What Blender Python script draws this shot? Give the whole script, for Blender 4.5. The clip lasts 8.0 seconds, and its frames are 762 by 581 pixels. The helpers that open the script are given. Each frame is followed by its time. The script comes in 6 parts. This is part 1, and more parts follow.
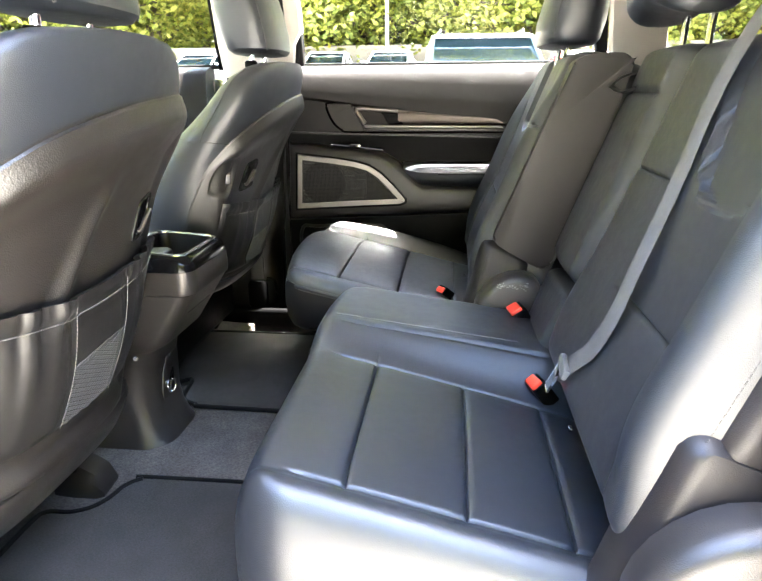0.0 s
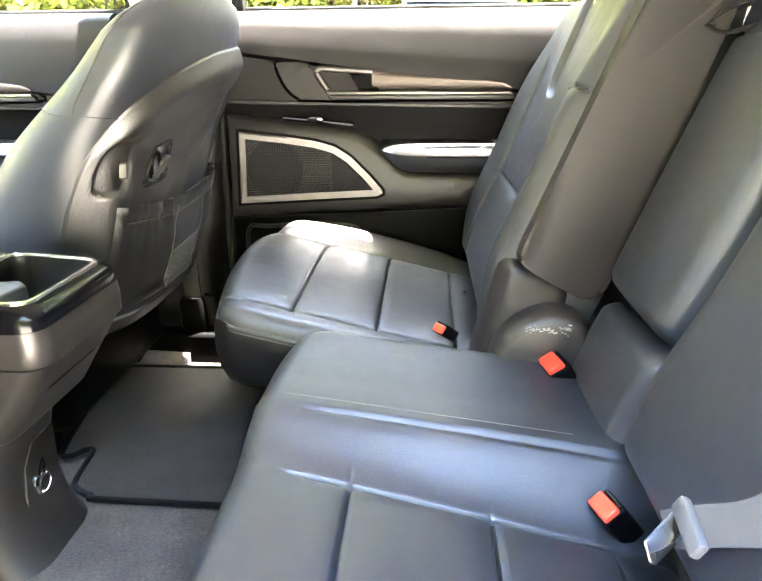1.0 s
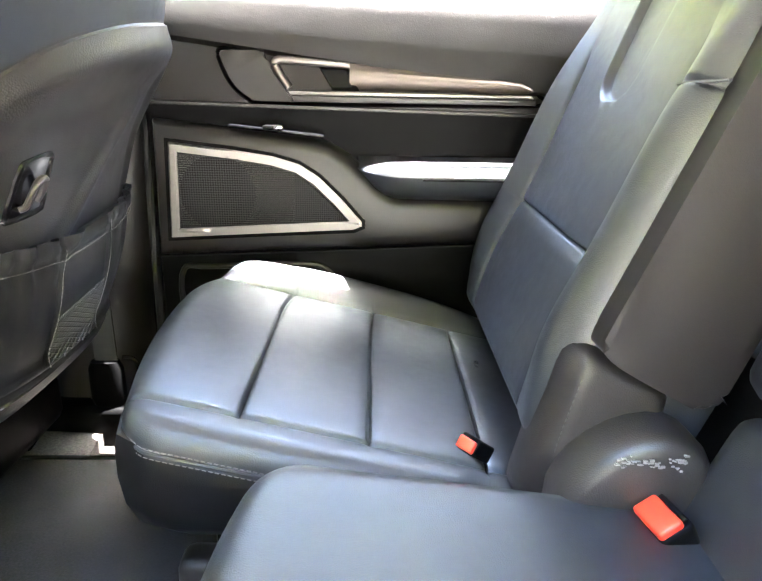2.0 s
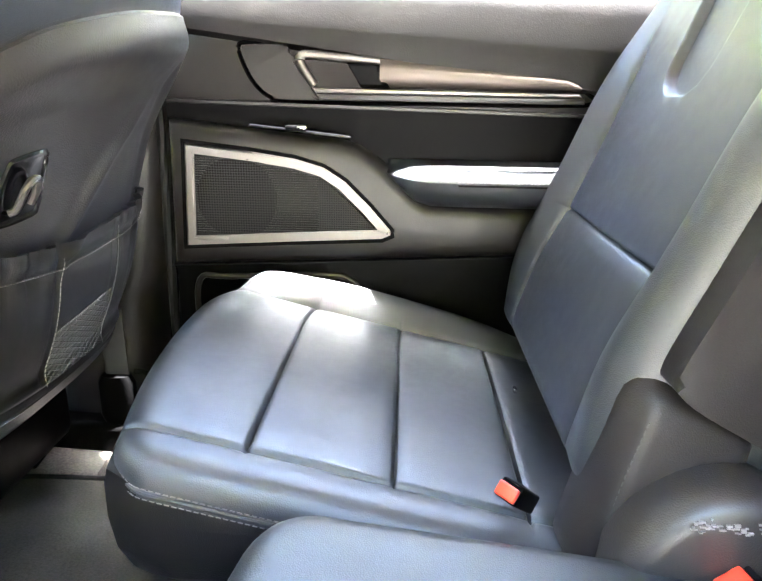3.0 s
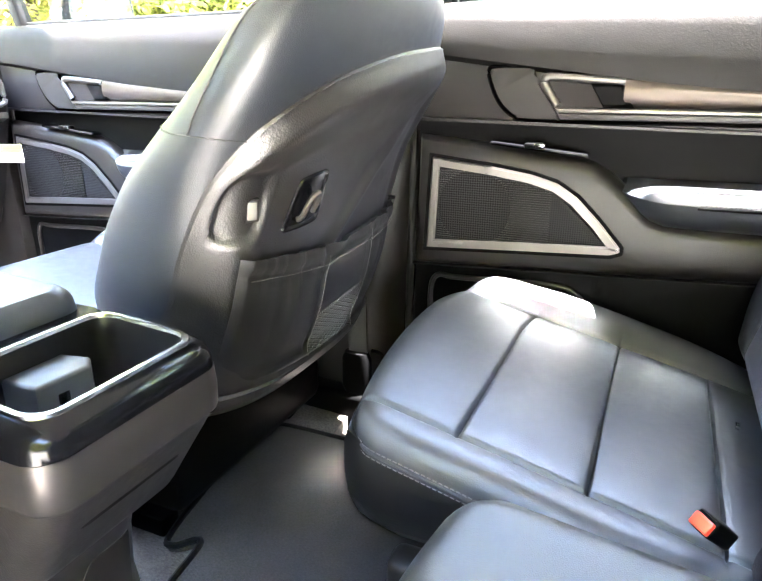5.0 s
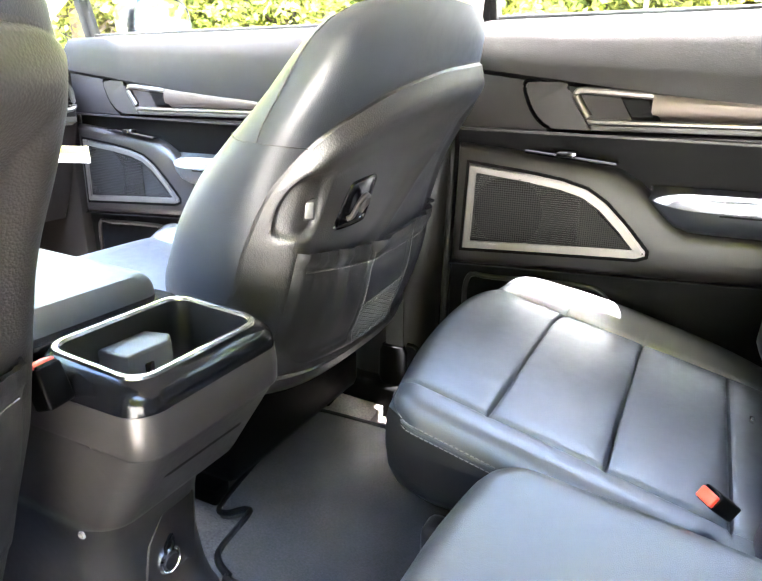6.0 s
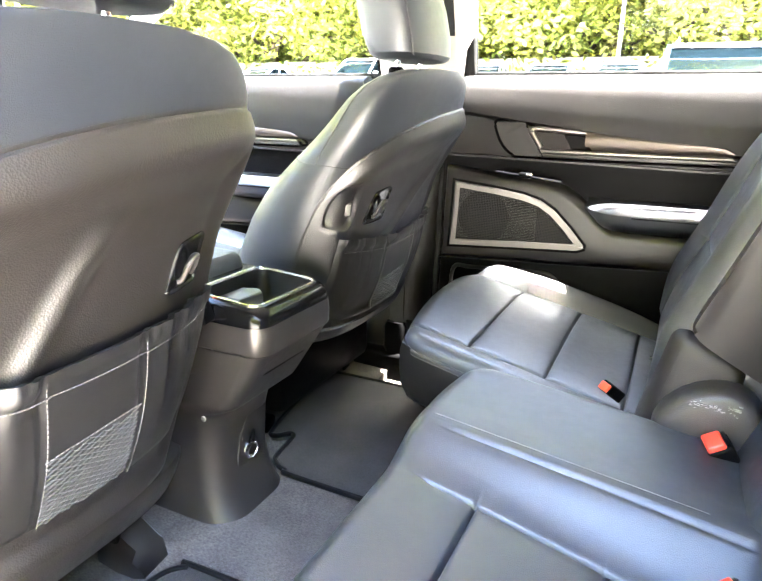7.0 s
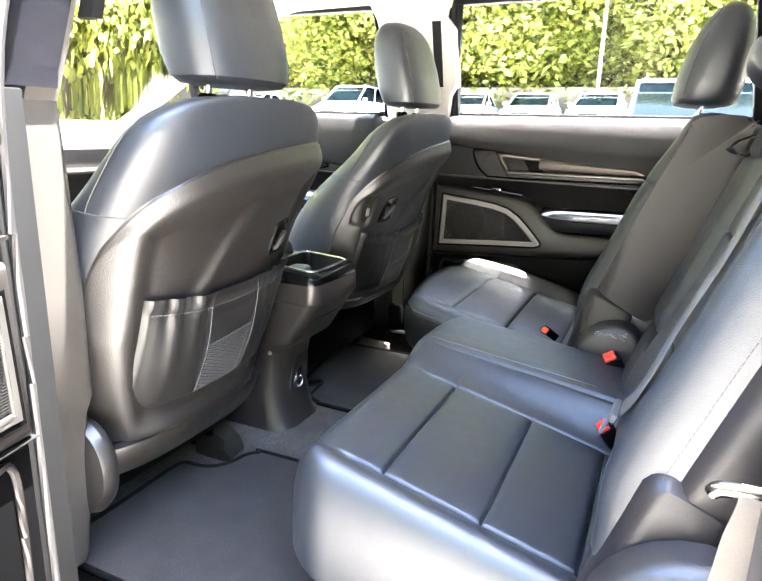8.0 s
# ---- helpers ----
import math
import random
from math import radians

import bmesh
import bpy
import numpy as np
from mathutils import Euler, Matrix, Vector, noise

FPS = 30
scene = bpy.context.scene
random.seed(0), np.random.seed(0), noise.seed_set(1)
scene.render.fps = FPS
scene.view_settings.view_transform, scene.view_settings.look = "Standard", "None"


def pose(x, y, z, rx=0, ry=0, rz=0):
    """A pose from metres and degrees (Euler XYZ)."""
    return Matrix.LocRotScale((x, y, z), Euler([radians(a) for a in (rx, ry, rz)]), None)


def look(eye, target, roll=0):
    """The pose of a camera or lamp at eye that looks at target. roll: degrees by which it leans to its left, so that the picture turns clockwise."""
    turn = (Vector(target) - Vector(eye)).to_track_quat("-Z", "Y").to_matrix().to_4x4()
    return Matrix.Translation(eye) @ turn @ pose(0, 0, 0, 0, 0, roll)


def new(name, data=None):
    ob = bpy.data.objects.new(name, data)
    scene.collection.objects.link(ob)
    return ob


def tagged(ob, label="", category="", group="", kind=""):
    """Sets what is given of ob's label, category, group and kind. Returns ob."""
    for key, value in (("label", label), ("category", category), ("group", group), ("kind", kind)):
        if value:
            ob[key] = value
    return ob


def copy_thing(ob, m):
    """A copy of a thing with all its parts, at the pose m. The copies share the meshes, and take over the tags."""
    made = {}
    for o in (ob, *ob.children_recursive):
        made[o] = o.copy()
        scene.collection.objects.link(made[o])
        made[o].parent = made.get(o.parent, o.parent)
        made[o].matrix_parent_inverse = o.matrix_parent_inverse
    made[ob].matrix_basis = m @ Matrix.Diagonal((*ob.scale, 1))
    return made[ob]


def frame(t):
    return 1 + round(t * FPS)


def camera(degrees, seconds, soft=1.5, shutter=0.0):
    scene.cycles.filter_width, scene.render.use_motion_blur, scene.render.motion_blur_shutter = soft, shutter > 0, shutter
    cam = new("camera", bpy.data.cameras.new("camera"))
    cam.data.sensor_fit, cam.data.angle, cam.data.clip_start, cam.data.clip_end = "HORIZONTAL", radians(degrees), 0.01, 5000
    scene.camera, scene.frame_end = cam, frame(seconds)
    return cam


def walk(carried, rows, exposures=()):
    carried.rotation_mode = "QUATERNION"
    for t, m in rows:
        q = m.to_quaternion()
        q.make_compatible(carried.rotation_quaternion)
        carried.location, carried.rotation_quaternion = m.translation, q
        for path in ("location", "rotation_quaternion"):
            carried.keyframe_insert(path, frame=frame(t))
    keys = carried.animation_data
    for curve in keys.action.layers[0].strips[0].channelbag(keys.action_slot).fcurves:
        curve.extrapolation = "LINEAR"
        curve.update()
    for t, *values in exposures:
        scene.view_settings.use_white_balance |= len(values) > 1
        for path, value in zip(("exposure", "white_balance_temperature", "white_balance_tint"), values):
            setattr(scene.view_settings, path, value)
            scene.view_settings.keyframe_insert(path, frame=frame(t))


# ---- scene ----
cam = camera(63.5, 8.0)
PATH = [
    (0, (0.407, 0.625, 0.945), (0.186, 2.517, 0.336), -0.4),
    (0.5, (0.389, 0.876, 0.94), (0.198, 2.758, 0.291), -0.8),
    (1, (0.351, 1.133, 0.907), (0.22, 3.006, 0.218), -0.5),
    (1.5, (0.293, 1.37, 0.886), (0.293, 3.255, 0.217), 0.7),
    (1.7, (0.274, 1.442, 0.879), (0.3, 3.33, 0.218), 1.0),
    (2.8, (0.269, 1.623, 0.846), (0.25, 3.523, 0.222), 1.4),
    (3, (0.272, 1.622, 0.847), (0.201, 3.521, 0.222), 1.0),
    (3.5, (0.277, 1.605, 0.865), (0.043, 3.491, 0.242), 0.7),
    (4, (0.282, 1.581, 0.882), (-0.162, 3.427, 0.253), 0.4),
    (4.5, (0.289, 1.561, 0.892), (-0.348, 3.345, 0.248), 0.0),
    (5, (0.298, 1.543, 0.896), (-0.482, 3.266, 0.246), -0.2),
    (5.2, (0.298, 1.536, 0.899), (-0.515, 3.242, 0.243), -0.0),
    (6.3, (0.347, 1.363, 0.918), (-0.527, 3.05, 0.294), 0.3),
    (6.5, (0.37, 1.279, 0.925), (-0.493, 2.977, 0.313), 0.4),
    (7, (0.46, 1.037, 0.953), (-0.37, 2.762, 0.375), 0.9),
    (7.5, (0.541, 0.805, 0.988), (-0.268, 2.552, 0.445), 1.4),
    (8, (0.638, 0.512, 0.977), (-0.164, 2.273, 0.472), 1.5),
]
walk(cam, [(t, look(eye, target, roll)) for t, eye, target, roll in PATH],
     [(0, 6.06, 6290, 11.2), (0.5, 6.74, 6440, 11.2), (1.0, 6.98, 6540, 11.2), (1.7, 7.09, 6140, 12.4), (3.5, 7.20, 5990, 13.4), (5.0, 7.18, 6040, 13.4), (6.5, 7.18, 5990, 12.4), (7.2, 6.98, 6300, 12.9), (7.6, 6.70, 6250, 12.9), (8, 6.06, 6050, 12.9)])

# ---- world, sun and exposure ----
SUN_ELEVATION, SUN_AZIMUTH = 77.0, 74.0   # degrees; azimuth from +y (the far side of the car) towards +x
world = bpy.data.worlds.new("world")
scene.world = world
world.use_nodes = True
wn = world.node_tree.nodes
sky = wn.new("ShaderNodeTexSky")
sky.sky_type = 'NISHITA'
sky.sun_disc = False
sky.sun_elevation = radians(SUN_ELEVATION)
sky.sun_rotation = radians(SUN_AZIMUTH)
world.node_tree.links.new(sky.outputs[0], wn["Background"].inputs[0])
wn["Background"].inputs[1].default_value = 0.14
sun = new("sun", bpy.data.lights.new("sun", "SUN"))
sun.data.energy, sun.data.angle, sun.data.color = 4.3, radians(0.5), (1.0, 0.95, 0.86)
_e, _a = radians(SUN_ELEVATION), radians(SUN_AZIMUTH)
sun.matrix_world = look((0, 0, 20), (-math.cos(_e) * math.sin(_a), -math.cos(_e) * math.cos(_a), 20 - math.sin(_e)))


# ---- materials ----
def material(name, color, rough=0.5, metal=0.0, grain=0.0, grain_scale=400.0, stain=0.12, stain_scale=6.0, spec=0.5, bump_kind="noise", coat=0.0, rough_var=0.08):
    m = bpy.data.materials.new(name)
    m.use_nodes = True
    n, l = m.node_tree.nodes, m.node_tree.links
    b = n["Principled BSDF"]
    b.inputs["Metallic"].default_value = metal
    b.inputs["Specular IOR Level"].default_value = spec
    b.inputs["Coat Weight"].default_value = coat
    b.inputs["Coat Roughness"].default_value = 0.06
    co = n.new("ShaderNodeTexCoord")
    big = n.new("ShaderNodeTexNoise")
    big.inputs["Scale"].default_value = stain_scale
    big.inputs["Detail"].default_value = 6
    l.new(co.outputs["Object"], big.inputs["Vector"])
    ramp = n.new("ShaderNodeMapRange")
    ramp.inputs["To Min"].default_value, ramp.inputs["To Max"].default_value = 1 - stain, 1 + stain
    l.new(big.outputs["Fac"], ramp.inputs["Value"])
    mul = n.new("ShaderNodeVectorMath")
    mul.operation = 'SCALE'
    mul.inputs[0].default_value = color
    l.new(ramp.outputs[0], mul.inputs["Scale"])
    l.new(mul.outputs[0], b.inputs["Base Color"])
    rr = n.new("ShaderNodeMapRange")
    rr.inputs["To Min"].default_value, rr.inputs["To Max"].default_value = rough - rough_var, rough + rough_var
    mid = n.new("ShaderNodeTexNoise")
    mid.inputs["Scale"].default_value = stain_scale * 6
    mid.inputs["Detail"].default_value = 4
    l.new(co.outputs["Object"], mid.inputs["Vector"])
    l.new(mid.outputs["Fac"], rr.inputs["Value"])
    l.new(rr.outputs[0], b.inputs["Roughness"])
    if grain:
        if bump_kind == "cells":
            g = n.new("ShaderNodeTexVoronoi")
            out = g.outputs["Distance"]
        else:
            g = n.new("ShaderNodeTexNoise")
            g.inputs["Detail"].default_value = 3
            out = g.outputs["Fac"]
        g.inputs["Scale"].default_value = grain_scale
        l.new(co.outputs["Object"], g.inputs["Vector"])
        bump = n.new("ShaderNodeBump")
        bump.inputs["Strength"].default_value = grain
        bump.inputs["Distance"].default_value = 0.001
        l.new(out, bump.inputs["Height"])
        l.new(bump.outputs[0], b.inputs["Normal"])
    return m


def perforated(name, color, pitch, hole):
    """Dark sheet with a square pattern of small dark holes."""
    m = material(name, color, 0.5, grain=0, spec=0.12)
    n, l = m.node_tree.nodes, m.node_tree.links
    b = n["Principled BSDF"]
    co = n.new("ShaderNodeTexCoord")
    sep = n.new("ShaderNodeSeparateXYZ")
    l.new(co.outputs["Object"], sep.inputs[0])
    hs = []
    for ax in ("X", "Z"):
        a = n.new("ShaderNodeMath"); a.operation = 'MULTIPLY'; a.inputs[1].default_value = 2 * math.pi / pitch
        l.new(sep.outputs[ax], a.inputs[0])
        c = n.new("ShaderNodeMath"); c.operation = 'SINE'
        l.new(a.outputs[0], c.inputs[0])
        hs.append(c)
    p = n.new("ShaderNodeMath"); p.operation = 'ADD'
    l.new(hs[0].outputs[0], p.inputs[0]); l.new(hs[1].outputs[0], p.inputs[1])
    g = n.new("ShaderNodeMath"); g.operation = 'GREATER_THAN'; g.inputs[1].default_value = hole
    l.new(p.outputs[0], g.inputs[0])
    mix = n.new("ShaderNodeMix"); mix.data_type = 'RGBA'
    mix.inputs["A"].default_value = (*color, 1)
    mix.inputs["B"].default_value = (0.002, 0.002, 0.002, 1)
    l.new(g.outputs[0], mix.inputs["Factor"])
    l.new(mix.outputs["Result"], b.inputs["Base Color"])
    gloss = n.new("ShaderNodeMapRange")
    gloss.inputs["To Min"].default_value, gloss.inputs["To Max"].default_value = 0.2, 0.06
    l.new(g.outputs[0], gloss.inputs["Value"])
    l.new(gloss.outputs[0], b.inputs["Specular IOR Level"])
    return m


def creased(m, scale=24.0, depth=0.0022, strength=0.12):
    """Soft, shallow creases under the fine grain of a leather."""
    n, l = m.node_tree.nodes, m.node_tree.links
    co = n.new("ShaderNodeTexCoord")
    t = n.new("ShaderNodeTexNoise")
    t.inputs["Scale"].default_value = scale
    t.inputs["Detail"].default_value = 4
    t.inputs["Distortion"].default_value = 0.8
    l.new(co.outputs["Object"], t.inputs["Vector"])
    bump = n.new("ShaderNodeBump")
    bump.inputs["Strength"].default_value = strength
    bump.inputs["Distance"].default_value = depth
    l.new(t.outputs["Fac"], bump.inputs["Height"])
    for old in [k for k in n if k.bl_idname == "ShaderNodeBump" and k != bump]:
        l.new(bump.outputs[0], old.inputs["Normal"])
    return m


def flecked(m, scale, low, high):
    """Breaks a woven or tufted surface into fine light and dark flecks."""
    n, l = m.node_tree.nodes, m.node_tree.links
    b = n["Principled BSDF"]
    old = b.inputs["Base Color"].links[0].from_socket
    co = n.new("ShaderNodeTexCoord")
    mapping = n.new("ShaderNodeMapping")
    mapping.inputs["Scale"].default_value = (1.0, 1.7, 1.0)
    l.new(co.outputs["Object"], mapping.inputs["Vector"])
    t = n.new("ShaderNodeTexNoise")
    t.inputs["Scale"].default_value = scale
    t.inputs["Detail"].default_value = 5
    t.inputs["Roughness"].default_value = 0.75
    l.new(mapping.outputs[0], t.inputs["Vector"])
    r = n.new("ShaderNodeMapRange")
    r.inputs["From Min"].default_value, r.inputs["From Max"].default_value = 0.3, 0.7
    r.inputs["To Min"].default_value, r.inputs["To Max"].default_value = low, high
    l.new(t.outputs["Fac"], r.inputs["Value"])
    mul = n.new("ShaderNodeVectorMath")
    mul.operation = 'SCALE'
    l.new(old, mul.inputs[0])
    l.new(r.outputs[0], mul.inputs["Scale"])
    l.new(mul.outputs[0], b.inputs["Base Color"])
    return m


# Black leather; the blue cast of the skylight is put into its base colour.
LEATHER = creased(material("black_leather", (0.0100, 0.0122, 0.0162), 0.44, grain=0.2, grain_scale=700, bump_kind="cells", stain=0.18, stain_scale=9, spec=0.68))
LEATHER_SIDE = material("grey_backing_vinyl", (0.0125, 0.0106, 0.0104), 0.46, grain=0.3, grain_scale=600, stain=0.1, spec=0.32)
SHELL = material("seat_shell_plastic", (0.0085, 0.0070, 0.0058), 0.42, grain=0.30, grain_scale=420, bump_kind="cells", stain=0.1, spec=0.78)
TRIM = material("door_plastic", (0.0084, 0.0070, 0.0064), 0.42, grain=0.15, grain_scale=500, bump_kind="cells", stain=0.08, spec=0.36)
# Soft upper trim, its colour darkened to offset the strong window light.
UPPER_VINYL = material("soft_upper_vinyl", (0.0046, 0.0039, 0.0036), 0.50, grain=0.2, grain_scale=450, bump_kind="cells", stain=0.08, spec=0.16)
TRIM_DARK = material("dark_plastic", (0.0015, 0.0015, 0.0016), 0.46, grain=0.2, grain_scale=500, spec=0.04)
GLOSS = material("gloss_black", (0.003, 0.003, 0.0035), 0.16, spec=0.18, coat=0.0, rough_var=0.03)
SILVER = material("satin_silver", (0.18, 0.17, 0.158), 0.38, metal=0.9, stain=0.05)
BRUSHED = material("dark_brushed_metal", (0.062, 0.051, 0.044), 0.45, metal=0.75, stain=0.1, stain_scale=14)
CHROME = material("chrome", (0.8, 0.8, 0.8), 0.1, metal=1.0, rough_var=0.03)
GUNMETAL = material("gunmetal_trim", (0.02, 0.0185, 0.018), 0.45, metal=0.1, stain=0.1)
CARPET = material("black_carpet", (0.016, 0.0155, 0.015), 0.95, grain=1.0, grain_scale=900, stain=0.3, stain_scale=18, spec=0.1)
CARPET_FLOOR = flecked(material("floor_carpet", (0.060, 0.054, 0.049), 0.95, grain=1.0, grain_scale=500, stain=0.5, stain_scale=16, spec=0.06), 170.0, 0.45, 1.6)
MAT = flecked(material("mat_carpet", (0.031, 0.0288, 0.027), 0.95, grain=1.0, grain_scale=900, stain=0.3, stain_scale=14, spec=0.06), 230.0, 0.6, 1.45)
MAT_EDGE = material("mat_binding", (0.003, 0.003, 0.003), 0.7, spec=0.08)
FABRIC = material("pocket_vinyl", (0.0088, 0.0083, 0.0080), 0.40, grain=0.3, grain_scale=800, stain=0.12, spec=0.5)
THREAD = material("grey_thread", (0.12, 0.116, 0.112), 0.7)
THREAD_PALE = material("pale_thread", (0.14, 0.133, 0.126), 0.7)
BELT = material("belt_webbing", (0.085, 0.083, 0.081), 0.6, grain=0.6, grain_scale=900, stain=0.08)
RED = material("red_plastic", (0.72, 0.045, 0.02), 0.35)
BEIGE = material("beige_trim", (0.40, 0.365, 0.325), 0.7, grain=0.3, grain_scale=600, stain=0.05)
HEADLINER = material("headliner_cloth", (0.40, 0.38, 0.35), 0.9, grain=0.5, grain_scale=800, stain=0.05, spec=0.1)
SEAL = material("door_seal_rubber", (0.005, 0.005, 0.005), 0.6, spec=0.15)
PAINT = material("black_paint", (0.008, 0.008, 0.010), 0.15, coat=1.0, rough_var=0.03)
GRILLE = perforated("speaker_grille", (0.011, 0.0105, 0.0105), 0.0042, 0.3)
PAPER = material("paper", (0.85, 0.83, 0.76), 0.8)
YELLOW = material("yellow_print", (0.9, 0.68, 0.03), 0.7)
SCUFF = material("scuffed_plastic", (0.20, 0.195, 0.20), 0.6)
ASPHALT = material("asphalt", (0.36, 0.33, 0.28), 0.9, grain=0.8, grain_scale=60, stain=0.3, stain_scale=0.6)
CONCRETE = material("concrete", (0.15, 0.135, 0.11), 0.85, grain=0.6, grain_scale=30, stain=0.25, stain_scale=0.8)
# Near pillar and jamb: the daylight on this side is put into the tone.
BRIGHT_SIDE_TRIM = material("bright_side_trim", (0.040, 0.036, 0.031), 0.5, grain=0.2, grain_scale=500, stain=0.1)
BARK = material("bark", (0.13, 0.10, 0.075), 0.9, grain=1.0, grain_scale=30, stain=0.4, stain_scale=5)
WHITE_PAINT = material("white_car_paint", (0.70, 0.70, 0.69), 0.3, coat=0.5)
BLUE_PAINT = material("pale_blue_car_paint", (0.10, 0.14, 0.18), 0.22, metal=0.3, coat=0.8)
RED_PAINT = material("red_car_paint", (0.45, 0.02, 0.02), 0.25, coat=0.8)
TYRE = material("tyre_rubber", (0.02, 0.02, 0.02), 0.8)
# The blue base stands in for sky reflected in the panes.
CARGLASS = material("sky_tinted_car_glass", (0.0020, 0.0040, 0.0056), 0.03, spec=0.10, coat=0.0, rough_var=0.01)
POLE_PAINT = material("pole_paint", (0.72, 0.72, 0.70), 0.5)


def leaf_material():
    m = bpy.data.materials.new("leaves")
    m.use_nodes = True
    n, l = m.node_tree.nodes, m.node_tree.links
    b = n["Principled BSDF"]
    b.inputs["Roughness"].default_value = 0.55
    g = n.new("ShaderNodeNewGeometry")
    r = n.new("ShaderNodeValToRGB")
    r.color_ramp.elements[0].color = (0.150, 0.170, 0.026, 1)
    r.color_ramp.elements[1].color = (0.52, 0.50, 0.120, 1)
    e = r.color_ramp.elements.new(0.5)
    e.color = (0.310, 0.325, 0.054, 1)
    l.new(g.outputs["Random Per Island"], r.inputs[0])
    l.new(r.outputs[0], b.inputs["Base Color"])
    t = n.new("ShaderNodeBsdfTranslucent")
    l.new(r.outputs[0], t.inputs[0])
    mix = n.new("ShaderNodeMixShader")
    mix.inputs[0].default_value = 0.45
    l.new(b.outputs[0], mix.inputs[1]); l.new(t.outputs[0], mix.inputs[2])
    l.new(mix.outputs[0], n["Material Output"].inputs[0])
    return m


LEAVES = leaf_material()


def glass_material(name, tint):
    m = bpy.data.materials.new(name)
    m.use_nodes = True
    b = m.node_tree.nodes["Principled BSDF"]
    b.inputs["Base Color"].default_value = (*tint, 1)
    b.inputs["Roughness"].default_value = 0.0
    b.inputs["IOR"].default_value = 1.1
    b.inputs["Transmission Weight"].default_value = 1.0
    return m


GLASS = glass_material("window_glass", (0.70, 0.74, 0.72))
PRIVACY = glass_material("privacy_glass", (0.54, 0.56, 0.52))


# ---- building helpers ----
def thing(name, at, label, category, group="", kind=""):
    ob = new(name)
    ob.location = at
    ob.empty_display_size = 0.05
    return tagged(ob, label, category, group, kind)


def finish(bm, name, mat, smooth=40):
    me = bpy.data.meshes.new(name)
    bmesh.ops.recalc_face_normals(bm, faces=bm.faces)
    if smooth:
        for f in bm.faces:
            f.smooth = True
        for e in bm.edges:
            if len(e.link_faces) == 2 and e.calc_face_angle(0) > radians(smooth):
                e.smooth = False
    bm.to_mesh(me)
    bm.free()
    me.materials.append(mat)
    return me


def part(name, bm, mat, parent, label="", smooth=40):
    """Links a bmesh, given in world coordinates, as one mesh under a thing or part."""
    ob = new(name, finish(bm, name, mat, smooth))
    if parent is not None:
        ob.parent = parent
        m = Matrix.Translation(-parent.location) if parent.parent is None else Matrix.Translation(-parent.parent.location - parent.location)
        ob.location = m.translation
    return tagged(ob, label)


def solid(name, bm, mat, label, category, group="", kind="", smooth=40):
    return tagged(new(name, finish(bm, name, mat, smooth)), label, category, group, kind)


def box(bm, x0, x1, y0, y1, z0, z1, bevel=0.0, segs=2, m=None):
    r = bmesh.ops.create_cube(bm, size=1.0)
    vs = r["verts"]
    for v in vs:
        v.co = Vector(((x0 + x1) / 2 + v.co.x * (x1 - x0), (y0 + y1) / 2 + v.co.y * (y1 - y0), (z0 + z1) / 2 + v.co.z * (z1 - z0)))
    if bevel:
        es = list({e for v in vs for e in v.link_edges})
        out = bmesh.ops.bevel(bm, geom=es, offset=bevel, segments=segs, affect='EDGES', profile=0.5)
        vs = list({v for f in out["faces"] for v in f.verts} | {v for v in vs if v.is_valid})
    if m is not None:
        for v in vs:
            v.co = m @ v.co
    return bm


def boxed(*a, **k):
    return box(bmesh.new(), *a, **k)


def prism(bm, poly, axis, a, b, bevel=0.0, segs=2):
    """A polygon (pairs) drawn in the two other axes, drawn out from a to b along axis."""
    def p3(u, v, w):
        return {"x": (w, u, v), "y": (u, w, v), "z": (u, v, w)}[axis]
    va = [bm.verts.new(p3(u, v, a)) for u, v in poly]
    vb = [bm.verts.new(p3(u, v, b)) for u, v in poly]
    n = len(poly)
    fs = [bm.faces.new(va), bm.faces.new(vb[::-1])]
    for i in range(n):
        fs.append(bm.faces.new((va[i], vb[i], vb[(i + 1) % n], va[(i + 1) % n])))
    if bevel:
        es = list({e for f in fs[:2] for e in f.edges})
        bmesh.ops.bevel(bm, geom=es, offset=bevel, segments=segs, affect='EDGES', profile=0.5)
    return bm


def smooth_path(pts, per=6, closed=False):
    """A soft curve through the points."""
    P = [Vector(p) for p in pts]
    n = len(P)
    out = []
    for i in range(n if closed else n - 1):
        p0, p1, p2, p3 = (P[(i + k) % n] if closed else P[min(max(i + k, 0), n - 1)] for k in (-1, 0, 1, 2))
        for j in range(per):
            t = j / per
            out.append(0.5 * (2 * p1 + (p2 - p0) * t + (2 * p0 - 5 * p1 + 4 * p2 - p3) * t * t + (3 * p1 - p0 - 3 * p2 + p3) * t ** 3))
    if not closed:
        out.append(P[-1])
    return out


